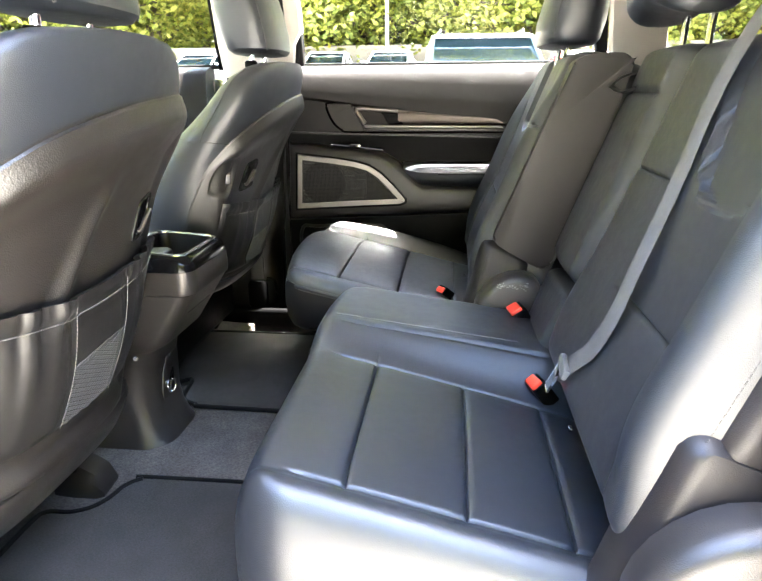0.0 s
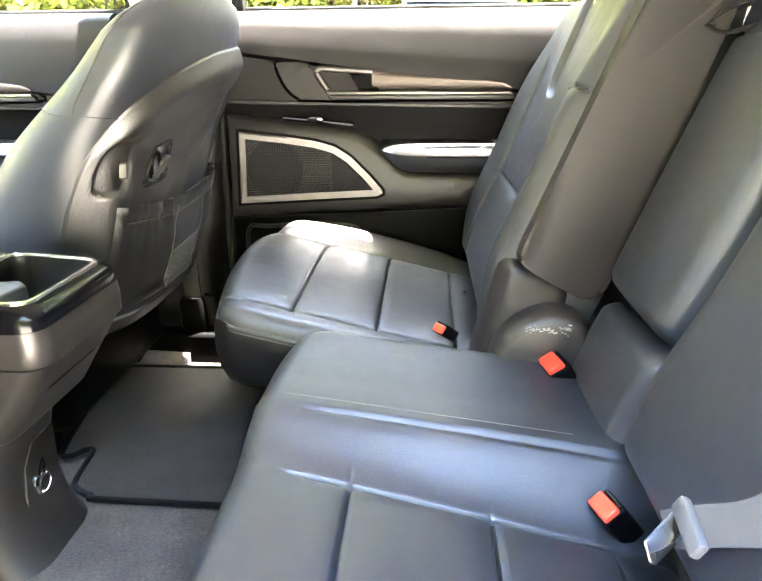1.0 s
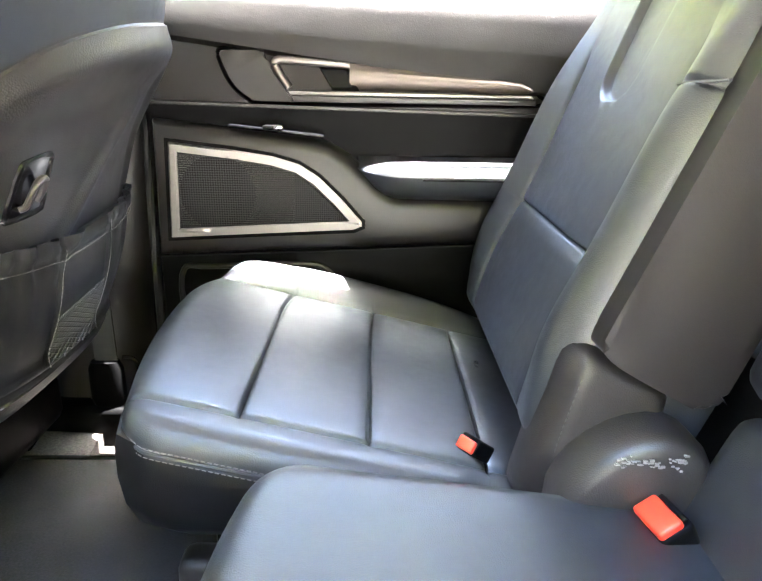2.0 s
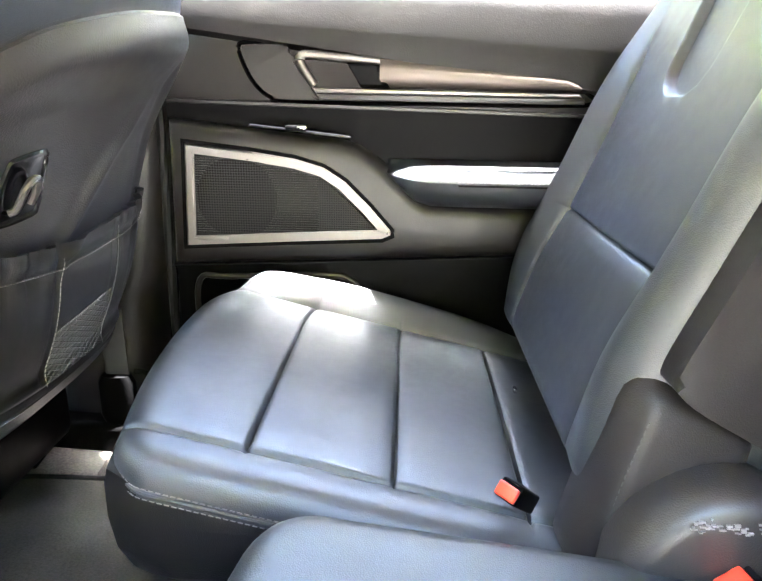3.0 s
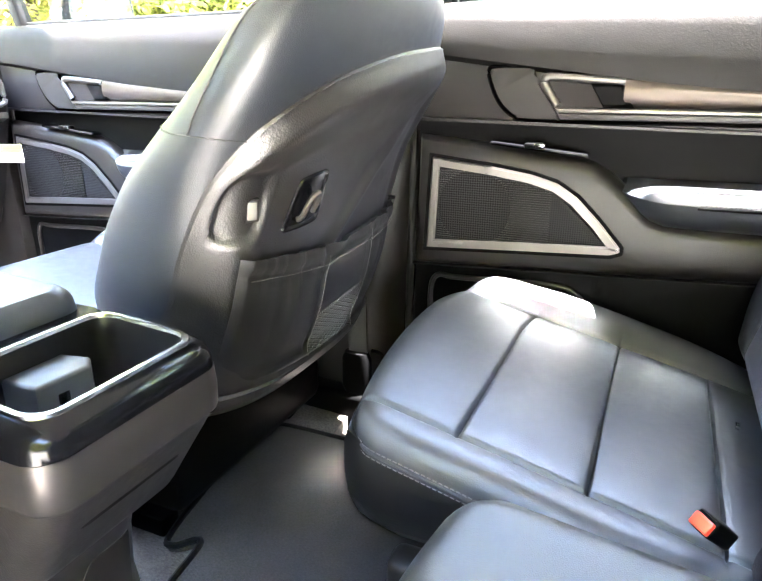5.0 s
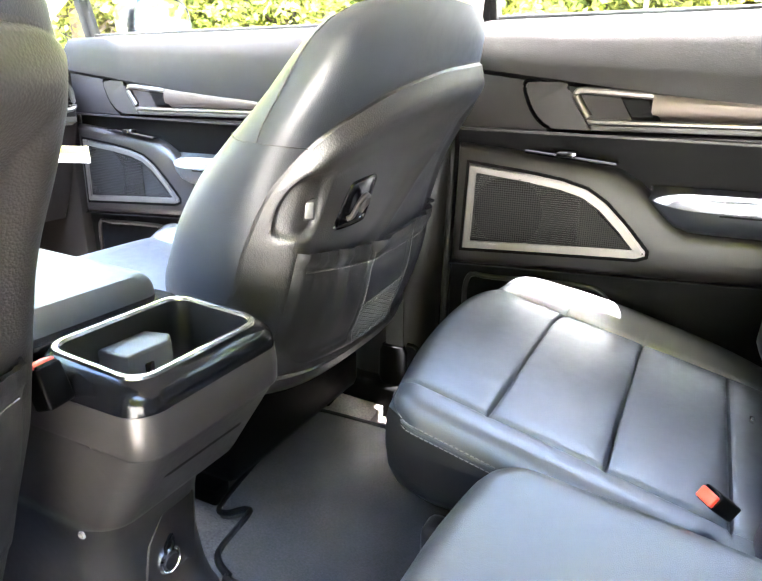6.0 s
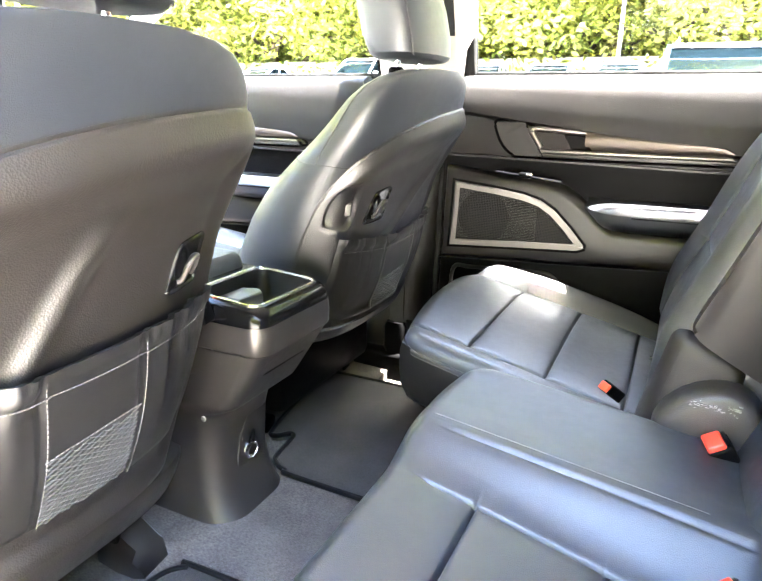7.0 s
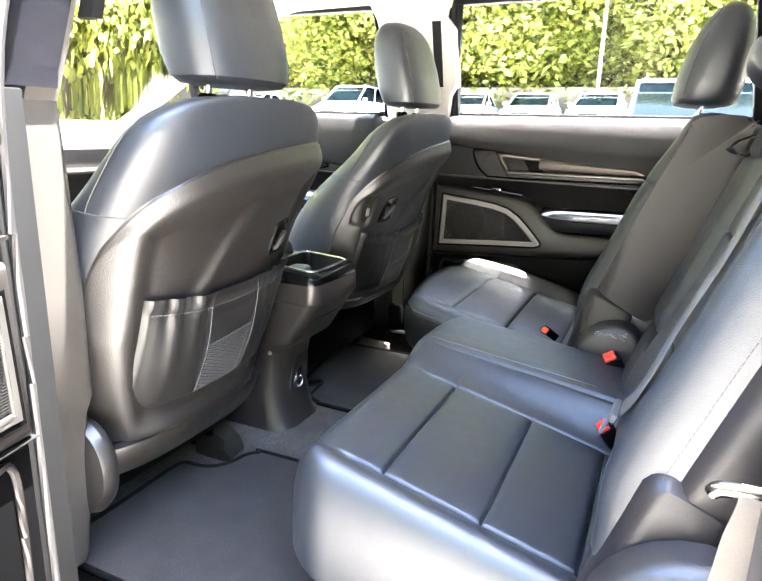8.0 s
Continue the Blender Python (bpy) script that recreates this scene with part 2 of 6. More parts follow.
def tube(bm, pts, r, n=8, closed=False, flat=1.0, up=(0, 0, 1)):
    """Sweeps a round (or flattened) section along the points."""
    P = [Vector(p) for p in pts]
    rings = []
    for i, p in enumerate(P):
        a = P[i - 1] if (i or closed) else P[i]
        b = P[(i + 1) % len(P)] if (i < len(P) - 1 or closed) else P[i]
        d = (b - a).normalized()
        s = d.cross(Vector(up))
        if s.length < 1e-4:
            s = d.cross(Vector((1, 0.01, 0)))
        s.normalize()
        u = s.cross(d)
        rr = r[i] if isinstance(r, (list, tuple)) else r
        rings.append([bm.verts.new(p + s * rr * math.cos(2 * math.pi * k / n) + u * rr * flat * math.sin(2 * math.pi * k / n)) for k in range(n)])
    for i in range(len(P) if closed else len(P) - 1):
        A, B = rings[i], rings[(i + 1) % len(P)]
        for k in range(n):
            bm.faces.new((A[k], A[(k + 1) % n], B[(k + 1) % n], B[k]))
    if not closed:
        bm.faces.new(rings[0]); bm.faces.new(rings[-1][::-1])
    return bm


def loft(bm, rings, caps=True):
    V = [[bm.verts.new(p) for p in r] for r in rings]
    n = len(V[0])
    for A, B in zip(V, V[1:]):
        for k in range(n):
            bm.faces.new((A[k], A[(k + 1) % n], B[(k + 1) % n], B[k]))
    if caps:
        bm.faces.new(V[0]); bm.faces.new(V[-1][::-1])
    return bm


def superring(cx, cy, z, hx, hy, p=3.0, n=48, dx=0.0):
    """A rounded-box ring at height z; dx shifts it."""
    out = []
    for k in range(n):
        a = 2 * math.pi * k / n
        c, s = math.cos(a), math.sin(a)
        out.append((cx + dx + hx * math.copysign(abs(c) ** (2 / p), c), cy + hy * math.copysign(abs(s) ** (2 / p), s), z))
    return out


def groove_sum(grooves, s, t):
    """Grooves: (kind, pos, a, b, depth, width[, bend]). 's': runs along t at s = pos; 't': runs along s at t = pos."""
    d = 0.0
    for kind, pos, a, b, depth, width, *bend in grooves:
        q, along = (s, t) if kind == 's' else (t, s)
        if bend:
            mid, half = (a + b) / 2, (b - a) / 2
            pos = pos + bend[0] * (1 - min(1.0, ((along - mid) / half) ** 2))
        if a - 0.02 < along < b + 0.02:
            end = min(1.0, max(0.0, (along - a + 0.02) / 0.03), ) * min(1.0, max(0.0, (b + 0.02 - along) / 0.03))
            x = (q - pos) / width
            d -= depth * end * math.exp(-x * x)
            d -= 0.22 * depth * end * math.exp(-(x / 5) ** 2)
    return d


def pad(bm, s0, s1, t0, t1, T, r, rc, place, grooves=(), crown=0.0, extra=None, B=0.03, n=34, warp=None):
    """A stuffed pad over a rounded rectangle: T thick, edges rolled with radius r, corners rc; place(s, t, h) sets it in space."""
    hs, ht, cs, ct = (s1 - s0) / 2, (t1 - t0) / 2, (s0 + s1) / 2, (t0 + t1) / 2

    def lines(h, c, kind):
        L = [math.copysign(1 - (1 - abs(u)) ** 1.7, u) * h for u in np.linspace(-1, 1, n)]
        for g in grooves:
            if g[0] == kind:
                if len(g) > 6:
                    lo, hi = sorted((g[1], g[1] + g[6]))
                    L += [q - c for q in np.arange(lo - 0.016, hi + 0.016, 0.004)]
                else:
                    L += [g[1] - c + k * g[5] for k in (-2.5, -1.3, -0.6, 0, 0.6, 1.3, 2.5)]
        L = sorted(q for q in L if -h <= q <= h)
        out = [L[0]]
        for q in L[1:]:
            if q - out[-1] > 0.0012:
                out.append(q)
        out[-1] = h
        return out
    S, U = lines(hs, cs, 's'), lines(ht, ct, 't')

    def point(a, b, drop=None):
        x, y = a, b
        dx, dy = abs(x) - (hs - rc), abs(y) - (ht - rc)
        if dx > 0 and dy > 0:
            k = max(dx, dy) / math.hypot(dx, dy)
            x, y = math.copysign(hs - rc + dx * k, x), math.copysign(ht - rc + dy * k, y)
        qx, qy = abs(x) - (hs - rc), abs(y) - (ht - rc)
        e = max(0.0, -(math.hypot(max(qx, 0), max(qy, 0)) + min(max(qx, qy), 0) - rc))
        f = min(1.0, e / r)
        roll = math.sqrt(max(0.0, 1 - (1 - f) ** 2))
        s, t = cs + x, ct + y
        h = T * roll
        if drop is None:
            h += roll * (groove_sum(grooves, s, t) + crown * (1 - (x / hs) ** 2) * (1 - (y / ht) ** 2))
            if extra:
                h += roll * extra(s, t)
        else:
            h = -B
        if warp:
            s, t = warp(s, t)
        return place(s, t, h)
    V = [[bm.verts.new(point(a, b)) for b in U] for a in S]
    W = [[None] * len(U) for _ in S]
    for i in range(len(S) - 1):
        for j in range(len(U) - 1):
            bm.faces.new((V[i][j], V[i + 1][j], V[i + 1][j + 1], V[i][j + 1]))
    rim = [(i, 0) for i in range(len(S))] + [(len(S) - 1, j) for j in range(1, len(U))] + [(i, len(U) - 1) for i in range(len(S) - 2, -1, -1)] + [(0, j) for j in range(len(U) - 2, 0, -1)]
    low = [bm.verts.new(point(S[i], U[j], True)) for i, j in rim]
    for k in range(len(rim)):
        a, b = rim[k], rim[(k + 1) % len(rim)]
        bm.faces.new((V[a[0]][a[1]], V[b[0]][b[1]], low[(k + 1) % len(rim)], low[k]))
    bm.faces.new(low)
    return bm


def stitches(bm, pts, length=0.0045, gap=0.0025, r=0.0007):
    """A row of short thread stitches along the points."""
    P = [Vector(p) for p in pts]
    seg = []
    for a, b in zip(P, P[1:]):
        L = (b - a).length
        if L < 1e-6:
            continue
        seg.append((a, b, L))
    pos, step = 0.0, length + gap
    total = sum(q[2] for q in seg)

    def at(d):
        for a, b, L in seg:
            if d <= L:
                return a.lerp(b, d / L)
            d -= L
        return seg[-1][1]
    while pos + length < total:
        tube(bm, [at(pos), at(pos + length)], r, 5)
        pos += step
    return bm


# ---- the setting: ground and the car's own shell ----
YC = 1.975


def ground():
    """One sheet, level under the car and rising gently away from it."""
    bm = bmesh.new()
    xs = [-2500, -600, -150, -60, -30, -12, -5, 0, 5, 12, 30, 60, 150, 600, 2500]
    V = [[bm.verts.new((x, y, -0.42 + 0.070 * min(max(0.0, math.hypot(x, y) - 4), 22) + 0.0004 * max(0.0, math.hypot(x, y) - 26))) for y in xs] for x in xs]
    for i in range(len(xs) - 1):
        for j in range(len(xs) - 1):
            bm.faces.new((V[i][j], V[i + 1][j], V[i + 1][j + 1], V[i][j + 1]))
    solid("ground", bm, ASPHALT, "grey asphalt of a parking lot in sunlight", "ground", kind="structure")


def ground_z(x, y):
    return -0.42 + 0.070 * min(max(0.0, math.hypot(x, y) - 4), 22)


ground()


def shell():
    # floor pan with a low hump along the middle
    bm = bmesh.new()
    prof = [(1.22, 0.02), (2.75, 0.02), (2.75, 0.115), (2.30, 0.115), (2.12, 0.14), (1.85, 0.14), (1.68, 0.115), (1.22, 0.115)]
    prism(bm, prof, "x", -1.75, 2.1)
    solid("floor", bm, CARPET_FLOOR, "dark grey carpeted floor of the car cabin", "floor", kind="structure")
    # door sills
    for name, y0, y1, zt in (("sill_1", 2.672, 2.742, 0.205), ("sill_2", 1.02, 1.195, 0.150)):
        bm = boxed(-1.6, 0.85, y0, y1, -0.12, zt, 0.014, 3)
        t = solid(name, bm, TRIM_DARK, "black plastic door sill of the car", "sill", kind="structure")
    # underbody and outer rockers keep light out from below
    solid("underbody", boxed(-2.6, 2.3, 1.0, 2.95, -0.2, 0.015, 0.02), TRIM_DARK, "black underbody of the car", "car body", kind="structure")
    # headliner: a shallow arch
    bm = bmesh.new()
    prof = [(1.305 + 1.34 * k / 16, 1.435 + 0.045 * math.sin(math.pi * k / 16)) for k in range(17)]
    prism(bm, prof + [(y, z + 0.03) for y, z in prof[::-1]], "x", -0.72, 2.1)
    solid("ceiling", bm, HEADLINER, "beige cloth headliner of the car", "ceiling", kind="structure")
    bm = bmesh.new()
    loft(bm, [[(x, y + (y - YC) * k, z + 0.034) for y, z in prof] + [(x, y + (y - YC) * k, z + 0.05) for y, z in prof[::-1]] for x, k in ((-0.74, 0.11), (0.0, 0.128), (0.18, 0.136), (0.45, 0.146), (0.7, 0.16), (2.15, 0.165))])
    solid("roof", bm, PAINT, "black painted roof of the car", "roof", kind="structure")
    # roof rails over the doors
    for name, sgn in (("trim_1", 1), ("trim_2", -1)):
        bm = bmesh.new()
        y = YC + sgn * 0.675
        tube(bm, smooth_path([(-0.74, y, 1.435), (0.0, y, 1.445), (1.0, y, 1.44), (2.05, y, 1.40)], 6), 0.035, 10)
        solid(name, bm, BEIGE, "beige trim along the roof edge of the car", "trim", kind="structure")
    # windscreen pillars
    for name, sgn in (("trim_3", 1), ("trim_4", -1)):
        bm = bmesh.new()
        tube(bm, smooth_path([(-1.75, YC + sgn * 0.80, 0.98), (-1.35, YC + sgn * 0.79, 1.20), (-0.95, YC + sgn * 0.72, 1.39), (-0.70, YC + sgn * 0.68, 1.44)], 6), 0.035, 10)
        solid(name, bm, BEIGE, "beige windscreen pillar trim", "trim", kind="structure")
    solid("trim_5", boxed(-0.82, -0.70, 1.25, 2.70, 1.435, 1.475, 0.015), HEADLINER, "beige header above the windscreen", "trim", kind="structure")
    # firewall and bonnet
    for name, y0, y1 in (("wall_6", 2.718, 2.80), ("wall_7", 1.15, 1.232)):
        solid(name, boxed(-1.775, -1.392, y0, y1, -0.1, 0.95, 0.01), TRIM, "dark kick panel beside the front footwell", "wall", kind="structure")
    solid("wall_1", boxed(-1.86, -1.78, 1.1, 2.85, -0.1, 0.93, 0.02), TRIM_DARK, "black bulkhead ahead of the dashboard", "wall", kind="structure")
    bm = bmesh.new()
    loft(bm, [[(x, YC - w, z - 0.3), (x, YC - w, z - 0.06), (x, YC - w * 0.8, z), (x, YC + w * 0.8, z), (x, YC + w, z - 0.06), (x, YC + w, z - 0.3)]
              for x, w, z in ((-1.86, 0.88, 0.92), (-2.2, 0.88, 0.88), (-2.6, 0.85, 0.80), (-2.75, 0.78, 0.68))])
    solid("bonnet", bm, PAINT, "black painted bonnet of the car", "bonnet", kind="structure")
    # rear quarters, the far one with a window, the near one closed to cut fill light; tailgate
    for name, sgn in (("wall_2", 1), ("wall_3", -1)):
        bm = bmesh.new()
        ya, yb = sorted((YC + sgn * 0.77, YC + sgn * 0.84))
        box(bm, 0.86, 2.1, ya, yb, 0.02, 1.0, 0.012)
        box(bm, 1.72 if sgn > 0 else 1.03, 2.1, ya + 0.003, yb - 0.003, 1.004, 1.42, 0.012)
        solid(name, bm, TRIM, "dark rear quarter trim, the near one closed up against light", "wall", kind="structure")
        bm = bmesh.new()
        prism(bm, [(0.893, 1.005), (1.06, 1.005), (1.00, 1.43), (0.84, 1.43)], "y", ya + 0.006, yb - 0.006, 0.01)
        for v in bm.verts:
            v.co.y -= sgn * 0.27 * max(0.0, v.co.z - 1.03)
        solid("trim_6" if sgn > 0 else "trim_7", bm, BEIGE, "beige pillar trim behind the rear door", "trim", kind="structure")
    # Windowless and unseen: walled up to the roof to keep rear light out.
    solid("wall_4", boxed(2.1, 2.16, 1.15, 2.8, -0.1, 1.46, 0.02), TRIM, "dark windowless tailgate wall, unseen, keeps light out", "wall", kind="structure")
    ob = solid("window_3", boxed(1.05, 1.73, YC + 0.818, YC + 0.822, 0.99, 1.43), PRIVACY, "tinted rear quarter window of the car", "window", kind="structure")
    ob.visible_shadow = False
    bm = bmesh.new()
    prism(bm, [(-1.80, 0.96), (-0.76, 1.462), (-0.758, 1.466), (-1.798, 0.964)], "y", 1.24, 2.71)
    ob = solid("window_4", bm, GLASS, "clear windscreen of the car", "window", kind="structure")
    ob.visible_shadow = False


shell()


def moved(bm, M):
    if M is not None:
        bmesh.ops.transform(bm, matrix=M, verts=bm.verts)
    return bm


def lean(bm):
    """Windows lean in towards the roof."""
    for v in bm.verts:
        v.co.y -= 0.27 * max(0.0, v.co.z - 1.03)
    return bm


def car_door(name, M, label, at, pane):
    """A door trim with its window, drawn as the closed far rear door and then moved by M."""
    d = thing(name, at, label, "car door", kind="structure")

    def p(n, bm, mat, lab="", parent=d):
        return part(n, moved(bm, M), mat, parent, lab)
    # outer skin and carrier
    p("door_shell", box(bmesh.new(), -0.17, 0.80, 2.80, 2.90, -0.10, 1.00, 0.015), PAINT, "black painted outer skin")
    p("carrier", box(bmesh.new(), -0.165, 0.79, 2.765, 2.797, 0.17, 0.95, 0.006), TRIM_DARK)
    # upper roll, leaning in from the sill, its lower edge falling towards the back
    bm = bmesh.new()
    rings = []
    for x, zc in ((-0.165, 0.942), (-0.05, 0.928), (0.15, 0.902), (0.35, 0.876), (0.575, 0.846), (0.79, 0.82)):
        h = 1.035 - zc
        rings.append([(x, 2.83, zc - 0.02), (x, 2.83, 1.022), (x, 2.818, 1.034), (x, 2.80, 1.036), (x, 2.772, 1.033), (x, 2.752, 1.024), (x, 2.740, 1.010), (x, 2.734, 1.030 - 0.34 * h), (x, 2.730, 1.030 - 0.62 * h), (x, 2.7275, zc + 0.014), (x, 2.729, zc + 0.003), (x, 2.745, zc - 0.006)])
    loft(bm, rings)
    p("upper_trim", bm, UPPER_VINYL, "dark grey soft upper trim")
    # middle band behind handle and rail
    bm = bmesh.new()
    prism(bm, [(-0.163, 0.937), (0.575, 0.842), (0.785, 0.815), (0.785, 0.806), (0.56, 0.810), (-0.163, 0.824)], "y", 2.741, 2.78, 0.004)
    p("middle_band", bm, TRIM)
    # dark scoop in front of the handle
    bm = bmesh.new()
    prism(bm, [(q.x, q.z) for q in smooth_path([(-0.016, 0, 0.908), (0.0, 0, 0.913), (0.055, 0, 0.914), (0.066, 0, 0.908), (0.074, 0, 0.885), (0.112, 0, 0.832), (0.112, 0, 0.826), (0.06, 0, 0.826), (0.036, 0, 0.832), (0.014, 0, 0.848), (-0.003, 0, 0.872)], 4, True)], "y", 2.733, 2.76, 0.004)
    p("scoop", bm, SCOOP, "dark brown-grey scoop ahead of the handle")
    # A solid near-black line stands in for the shaded gap.
    bm = bmesh.new()
    tube(bm, [(q.x, 2.7405, q.z) for q in smooth_path([(-0.021, 0, 0.910), (-0.002, 0, 0.918), (0.058, 0, 0.919), (0.14, 0, 0.913), (0.23, 0, 0.905), (0.40, 0, 0.889), (0.53, 0, 0.880), (0.568, 0, 0.862), (0.576, 0, 0.845), (0.574, 0, 0.824), (0.30, 0, 0.8215), (0.06, 0, 0.8215), (0.032, 0, 0.828), (0.009, 0, 0.845), (-0.009, 0, 0.872)], 4, True)], 0.004, 6, True)
    p("handle_groove", bm, GAP_SHADE, "dark line for the shade in the gap round handle and rail")
    # handle surround: a thick satin bracket along the front and the top
    bm = bmesh.new()
    tube(bm, [(q.x, 2.734, q.z) for q in smooth_path([(0.222, 0, 0.8895), (0.150, 0, 0.8950), (0.104, 0, 0.8985), (0.088, 0, 0.8965), (0.086, 0, 0.8870), (0.097, 0, 0.8680), (0.110, 0, 0.8500)], 5)], 0.0082, 10)
    p("handle_frame", bm, HANDLE_SATIN, "satin silver handle surround")
    bm = bmesh.new()
    prism(bm, [(0.088, 0.896), (0.22, 0.888), (0.24, 0.846), (0.108, 0.846)], "y", 2.736, 2.75)
    p("handle_cup", bm, CUP_BROWN, "grey-brown handle recess")
    # Solid black plate: the shade of the handle opening as colour.
    bm = bmesh.new()
    prism(bm, [(0.165, 0.888), (0.222, 0.886), (0.240, 0.846), (0.191, 0.846)], "y", 2.728, 2.738, 0.003)
    p("handle_gap", bm, GAP_SHADE, "black plate for the shade in the handle opening")
    bm = bmesh.new()
    loft(bm, [[(xa, 2.7272, z), (xb, 2.7272, z), (xb, 2.731, z), (xa, 2.731, z)] for z, xa, xb in ((0.882, 0.172, 0.214), (0.879, 0.173, 0.216), (0.864, 0.181, 0.222), (0.852, 0.189, 0.226))])
    p("pull_flap", bm, TRIM_DARK, "black pull flap inside the handle")
    # grab rail, tapered to the back, with a double silver strip under it
    bm = bmesh.new()
    rings = []
    for x, zt, zb in ((0.222, 0.898, 0.847), (0.230, 0.899, 0.846), (0.32, 0.891, 0.846), (0.42, 0.882, 0.845), (0.50, 0.876, 0.845), (0.540, 0.870, 0.845), (0.557, 0.860, 0.846), (0.564, 0.853, 0.848)):
        zc, hz = (zt + zb) / 2, (zt - zb) / 2
        rings.append([(x, 2.738 - 0.0122 * math.copysign(abs(math.cos(a)) ** 0.8, math.cos(a)) * (1 if math.cos(a) > 0 else 0.4), zc + hz * math.sin(a)) for a in [2 * math.pi * k / 20 for k in range(20)]])
    loft(bm, rings)
    p("grab_rail", bm, BRUSHED, "brushed bronze-grey grab rail")
    bm = bmesh.new()
    prism(bm, [(0.108, 0.8455), (0.56, 0.843), (0.566, 0.836), (0.113, 0.837)], "y", 2.7245, 2.745, 0.003)
    p("strip", bm, SILVER, "satin silver strip under the rail")
    bm = bmesh.new()
    prism(bm, [(0.114, 0.8365), (0.57, 0.8355), (0.572, 0.825), (0.119, 0.825)], "y", 2.7285, 2.745, 0.003)
    p("lower_strip", bm, GUNMETAL, "darker lower half of the strip")
    bm = bmesh.new()
    prism(bm, [(-0.163, 0.8235), (0.56, 0.809), (0.785, 0.804), (0.785, 0.800), (0.56, 0.804), (-0.163, 0.8185)], "y", 2.734, 2.764)
    p("ledge", bm, TRIM)
    # recessed upper pocket wall
    bm = bmesh.new()
    prism(bm, [(-0.163, 0.816), (0.785, 0.798), (0.785, 0.60), (-0.163, 0.60)], "y", 2.760, 2.764)
    p("inset", bm, TRIM_DARK, "black leatherette inset")
    # speaker surround with a raised ledge
    outer = [(-0.154, 0.790), (0.02, 0.773), (0.150, 0.760), (0.185, 0.750), (0.222, 0.728), (0.255, 0.700), (0.290, 0.667), (0.315, 0.652), (0.53, 0.648), (0.79, 0.645), (0.79, 0.560), (0.52, 0.557), (0.20, 0.540), (-0.163, 0.522)]
    ring_out = [(-0.121, 0.749), (0.00, 0.736), (0.075, 0.725), (0.125, 0.711), (0.163, 0.687), (0.206, 0.645), (0.246, 0.600), (0.246, 0.592), (0.230, 0.585), (0.06, 0.576), (-0.130, 0.564)]

    def shrink(poly, k):
        cx, cz = 0.03, 0.645
        out = []
        n = len(poly)
        for i in range(n):
            a, b, c = Vector(poly[i - 1]), Vector(poly[i]), Vector(poly[(i + 1) % n])
            e1, e2 = (b - a).normalized(), (c - b).normalized()
            n1, n2 = Vector((e1.y, -e1.x)), Vector((e2.y, -e2.x))
            m = (n1 + n2)
            m = m / max(0.4, m.length_squared / 2)
            out.append(tuple(b + m * k))
        return out

    bm = bmesh.new()
    loft(bm, [[(x, yy, z) for x, z in shrink(outer, k)] for k, yy in ((0.0, 2.785), (0.0, 2.748), (0.0015, 2.740), (0.005, 2.733), (0.010, 2.728), (0.017, 2.7245), (0.026, 2.722))])
    p("speaker_surround", bm, TRIM, "grey speaker surround moulding")

    def ring_solid(A, B, y0, y1, bev=0.002):
        bm = bmesh.new()
        n = len(A)
        va, vb = [bm.verts.new((x, y0, z)) for x, z in A], [bm.verts.new((x, y0, z)) for x, z in B]
        wa, wb = [bm.verts.new((x, y1, z)) for x, z in A], [bm.verts.new((x, y1, z)) for x, z in B]
        for i in range(n):
            j = (i + 1) % n
            bm.faces.new((va[i], va[j], vb[j], vb[i]))
            bm.faces.new((wa[i], wa[j], wb[j], wb[i]))
            bm.faces.new((va[i], va[j], wa[j], wa[i]))
            bm.faces.new((vb[i], vb[j], wb[j], wb[i]))
        bmesh.ops.bevel(bm, geom=[e for e in bm.edges if all(abs(v.co.y - y0) < 1e-6 for v in e.verts) and len({v in va for v in e.verts}) == 1], offset=bev, segments=2, affect='EDGES')
        return bm
    p("recess_rim", ring_solid(shrink(ring_out, -0.0075), shrink(ring_out, -0.0005), 2.7206, 2.74, 0.0006), TRIM_DARK)
    p("bezel", ring_solid(ring_out, shrink(ring_out, 0.0165), 2.717, 2.74, 0.003), SILVER, "satin silver speaker bezel")
    bm = bmesh.new()
    prism(bm, shrink(ring_out, 0.016), "y", 2.7212, 2.738)
    g = p("grille", bm, GRILLE, "fine perforated black speaker grille")
    bm = bmesh.new()
    c = [(-0.033 + 0.074 * math.cos(a), 0.652 + 0.074 * math.sin(a)) for a in [2 * math.pi * k / 40 for k in range(40)]]
    prism(bm, c, "y", 2.7204, 2.7216)
    part("cone", moved(bm, M), GRILLE_DARK, d, "darker round speaker behind the grille")
    bm = boxed(-0.110, -0.052, 2.7165, 2.726, 0.5745, 0.5825, 0.001)
    p("badge", bm, SILVER, "small silver badge plate")
    # fine slats of the grille
    bm = bmesh.new()
    z = 0.590
    while z < 0.722:
        xr = min(0.218 - max(0.0, z - 0.60) * 0.98, 0.150 - max(0.0, z - 0.672) * 1.1, 0.115 - max(0.0, z - 0.694) * 4.4)
        if xr > -0.09:
            half = math.sqrt(max(0.0, 0.073 ** 2 - (z - 0.652) ** 2))
            if half:
                if -0.033 - half > -0.106:
                    box(bm, -0.108, -0.033 - half, 2.7192, 2.7216, z, z + 0.0016)
                box(bm, min(xr, -0.033 + half), xr, 2.7192, 2.7216, z, z + 0.0016)
            else:
                box(bm, -0.108 + max(0.0, 0.65 - z) * 0.06, xr, 2.7192, 2.7216, z, z + 0.0016)
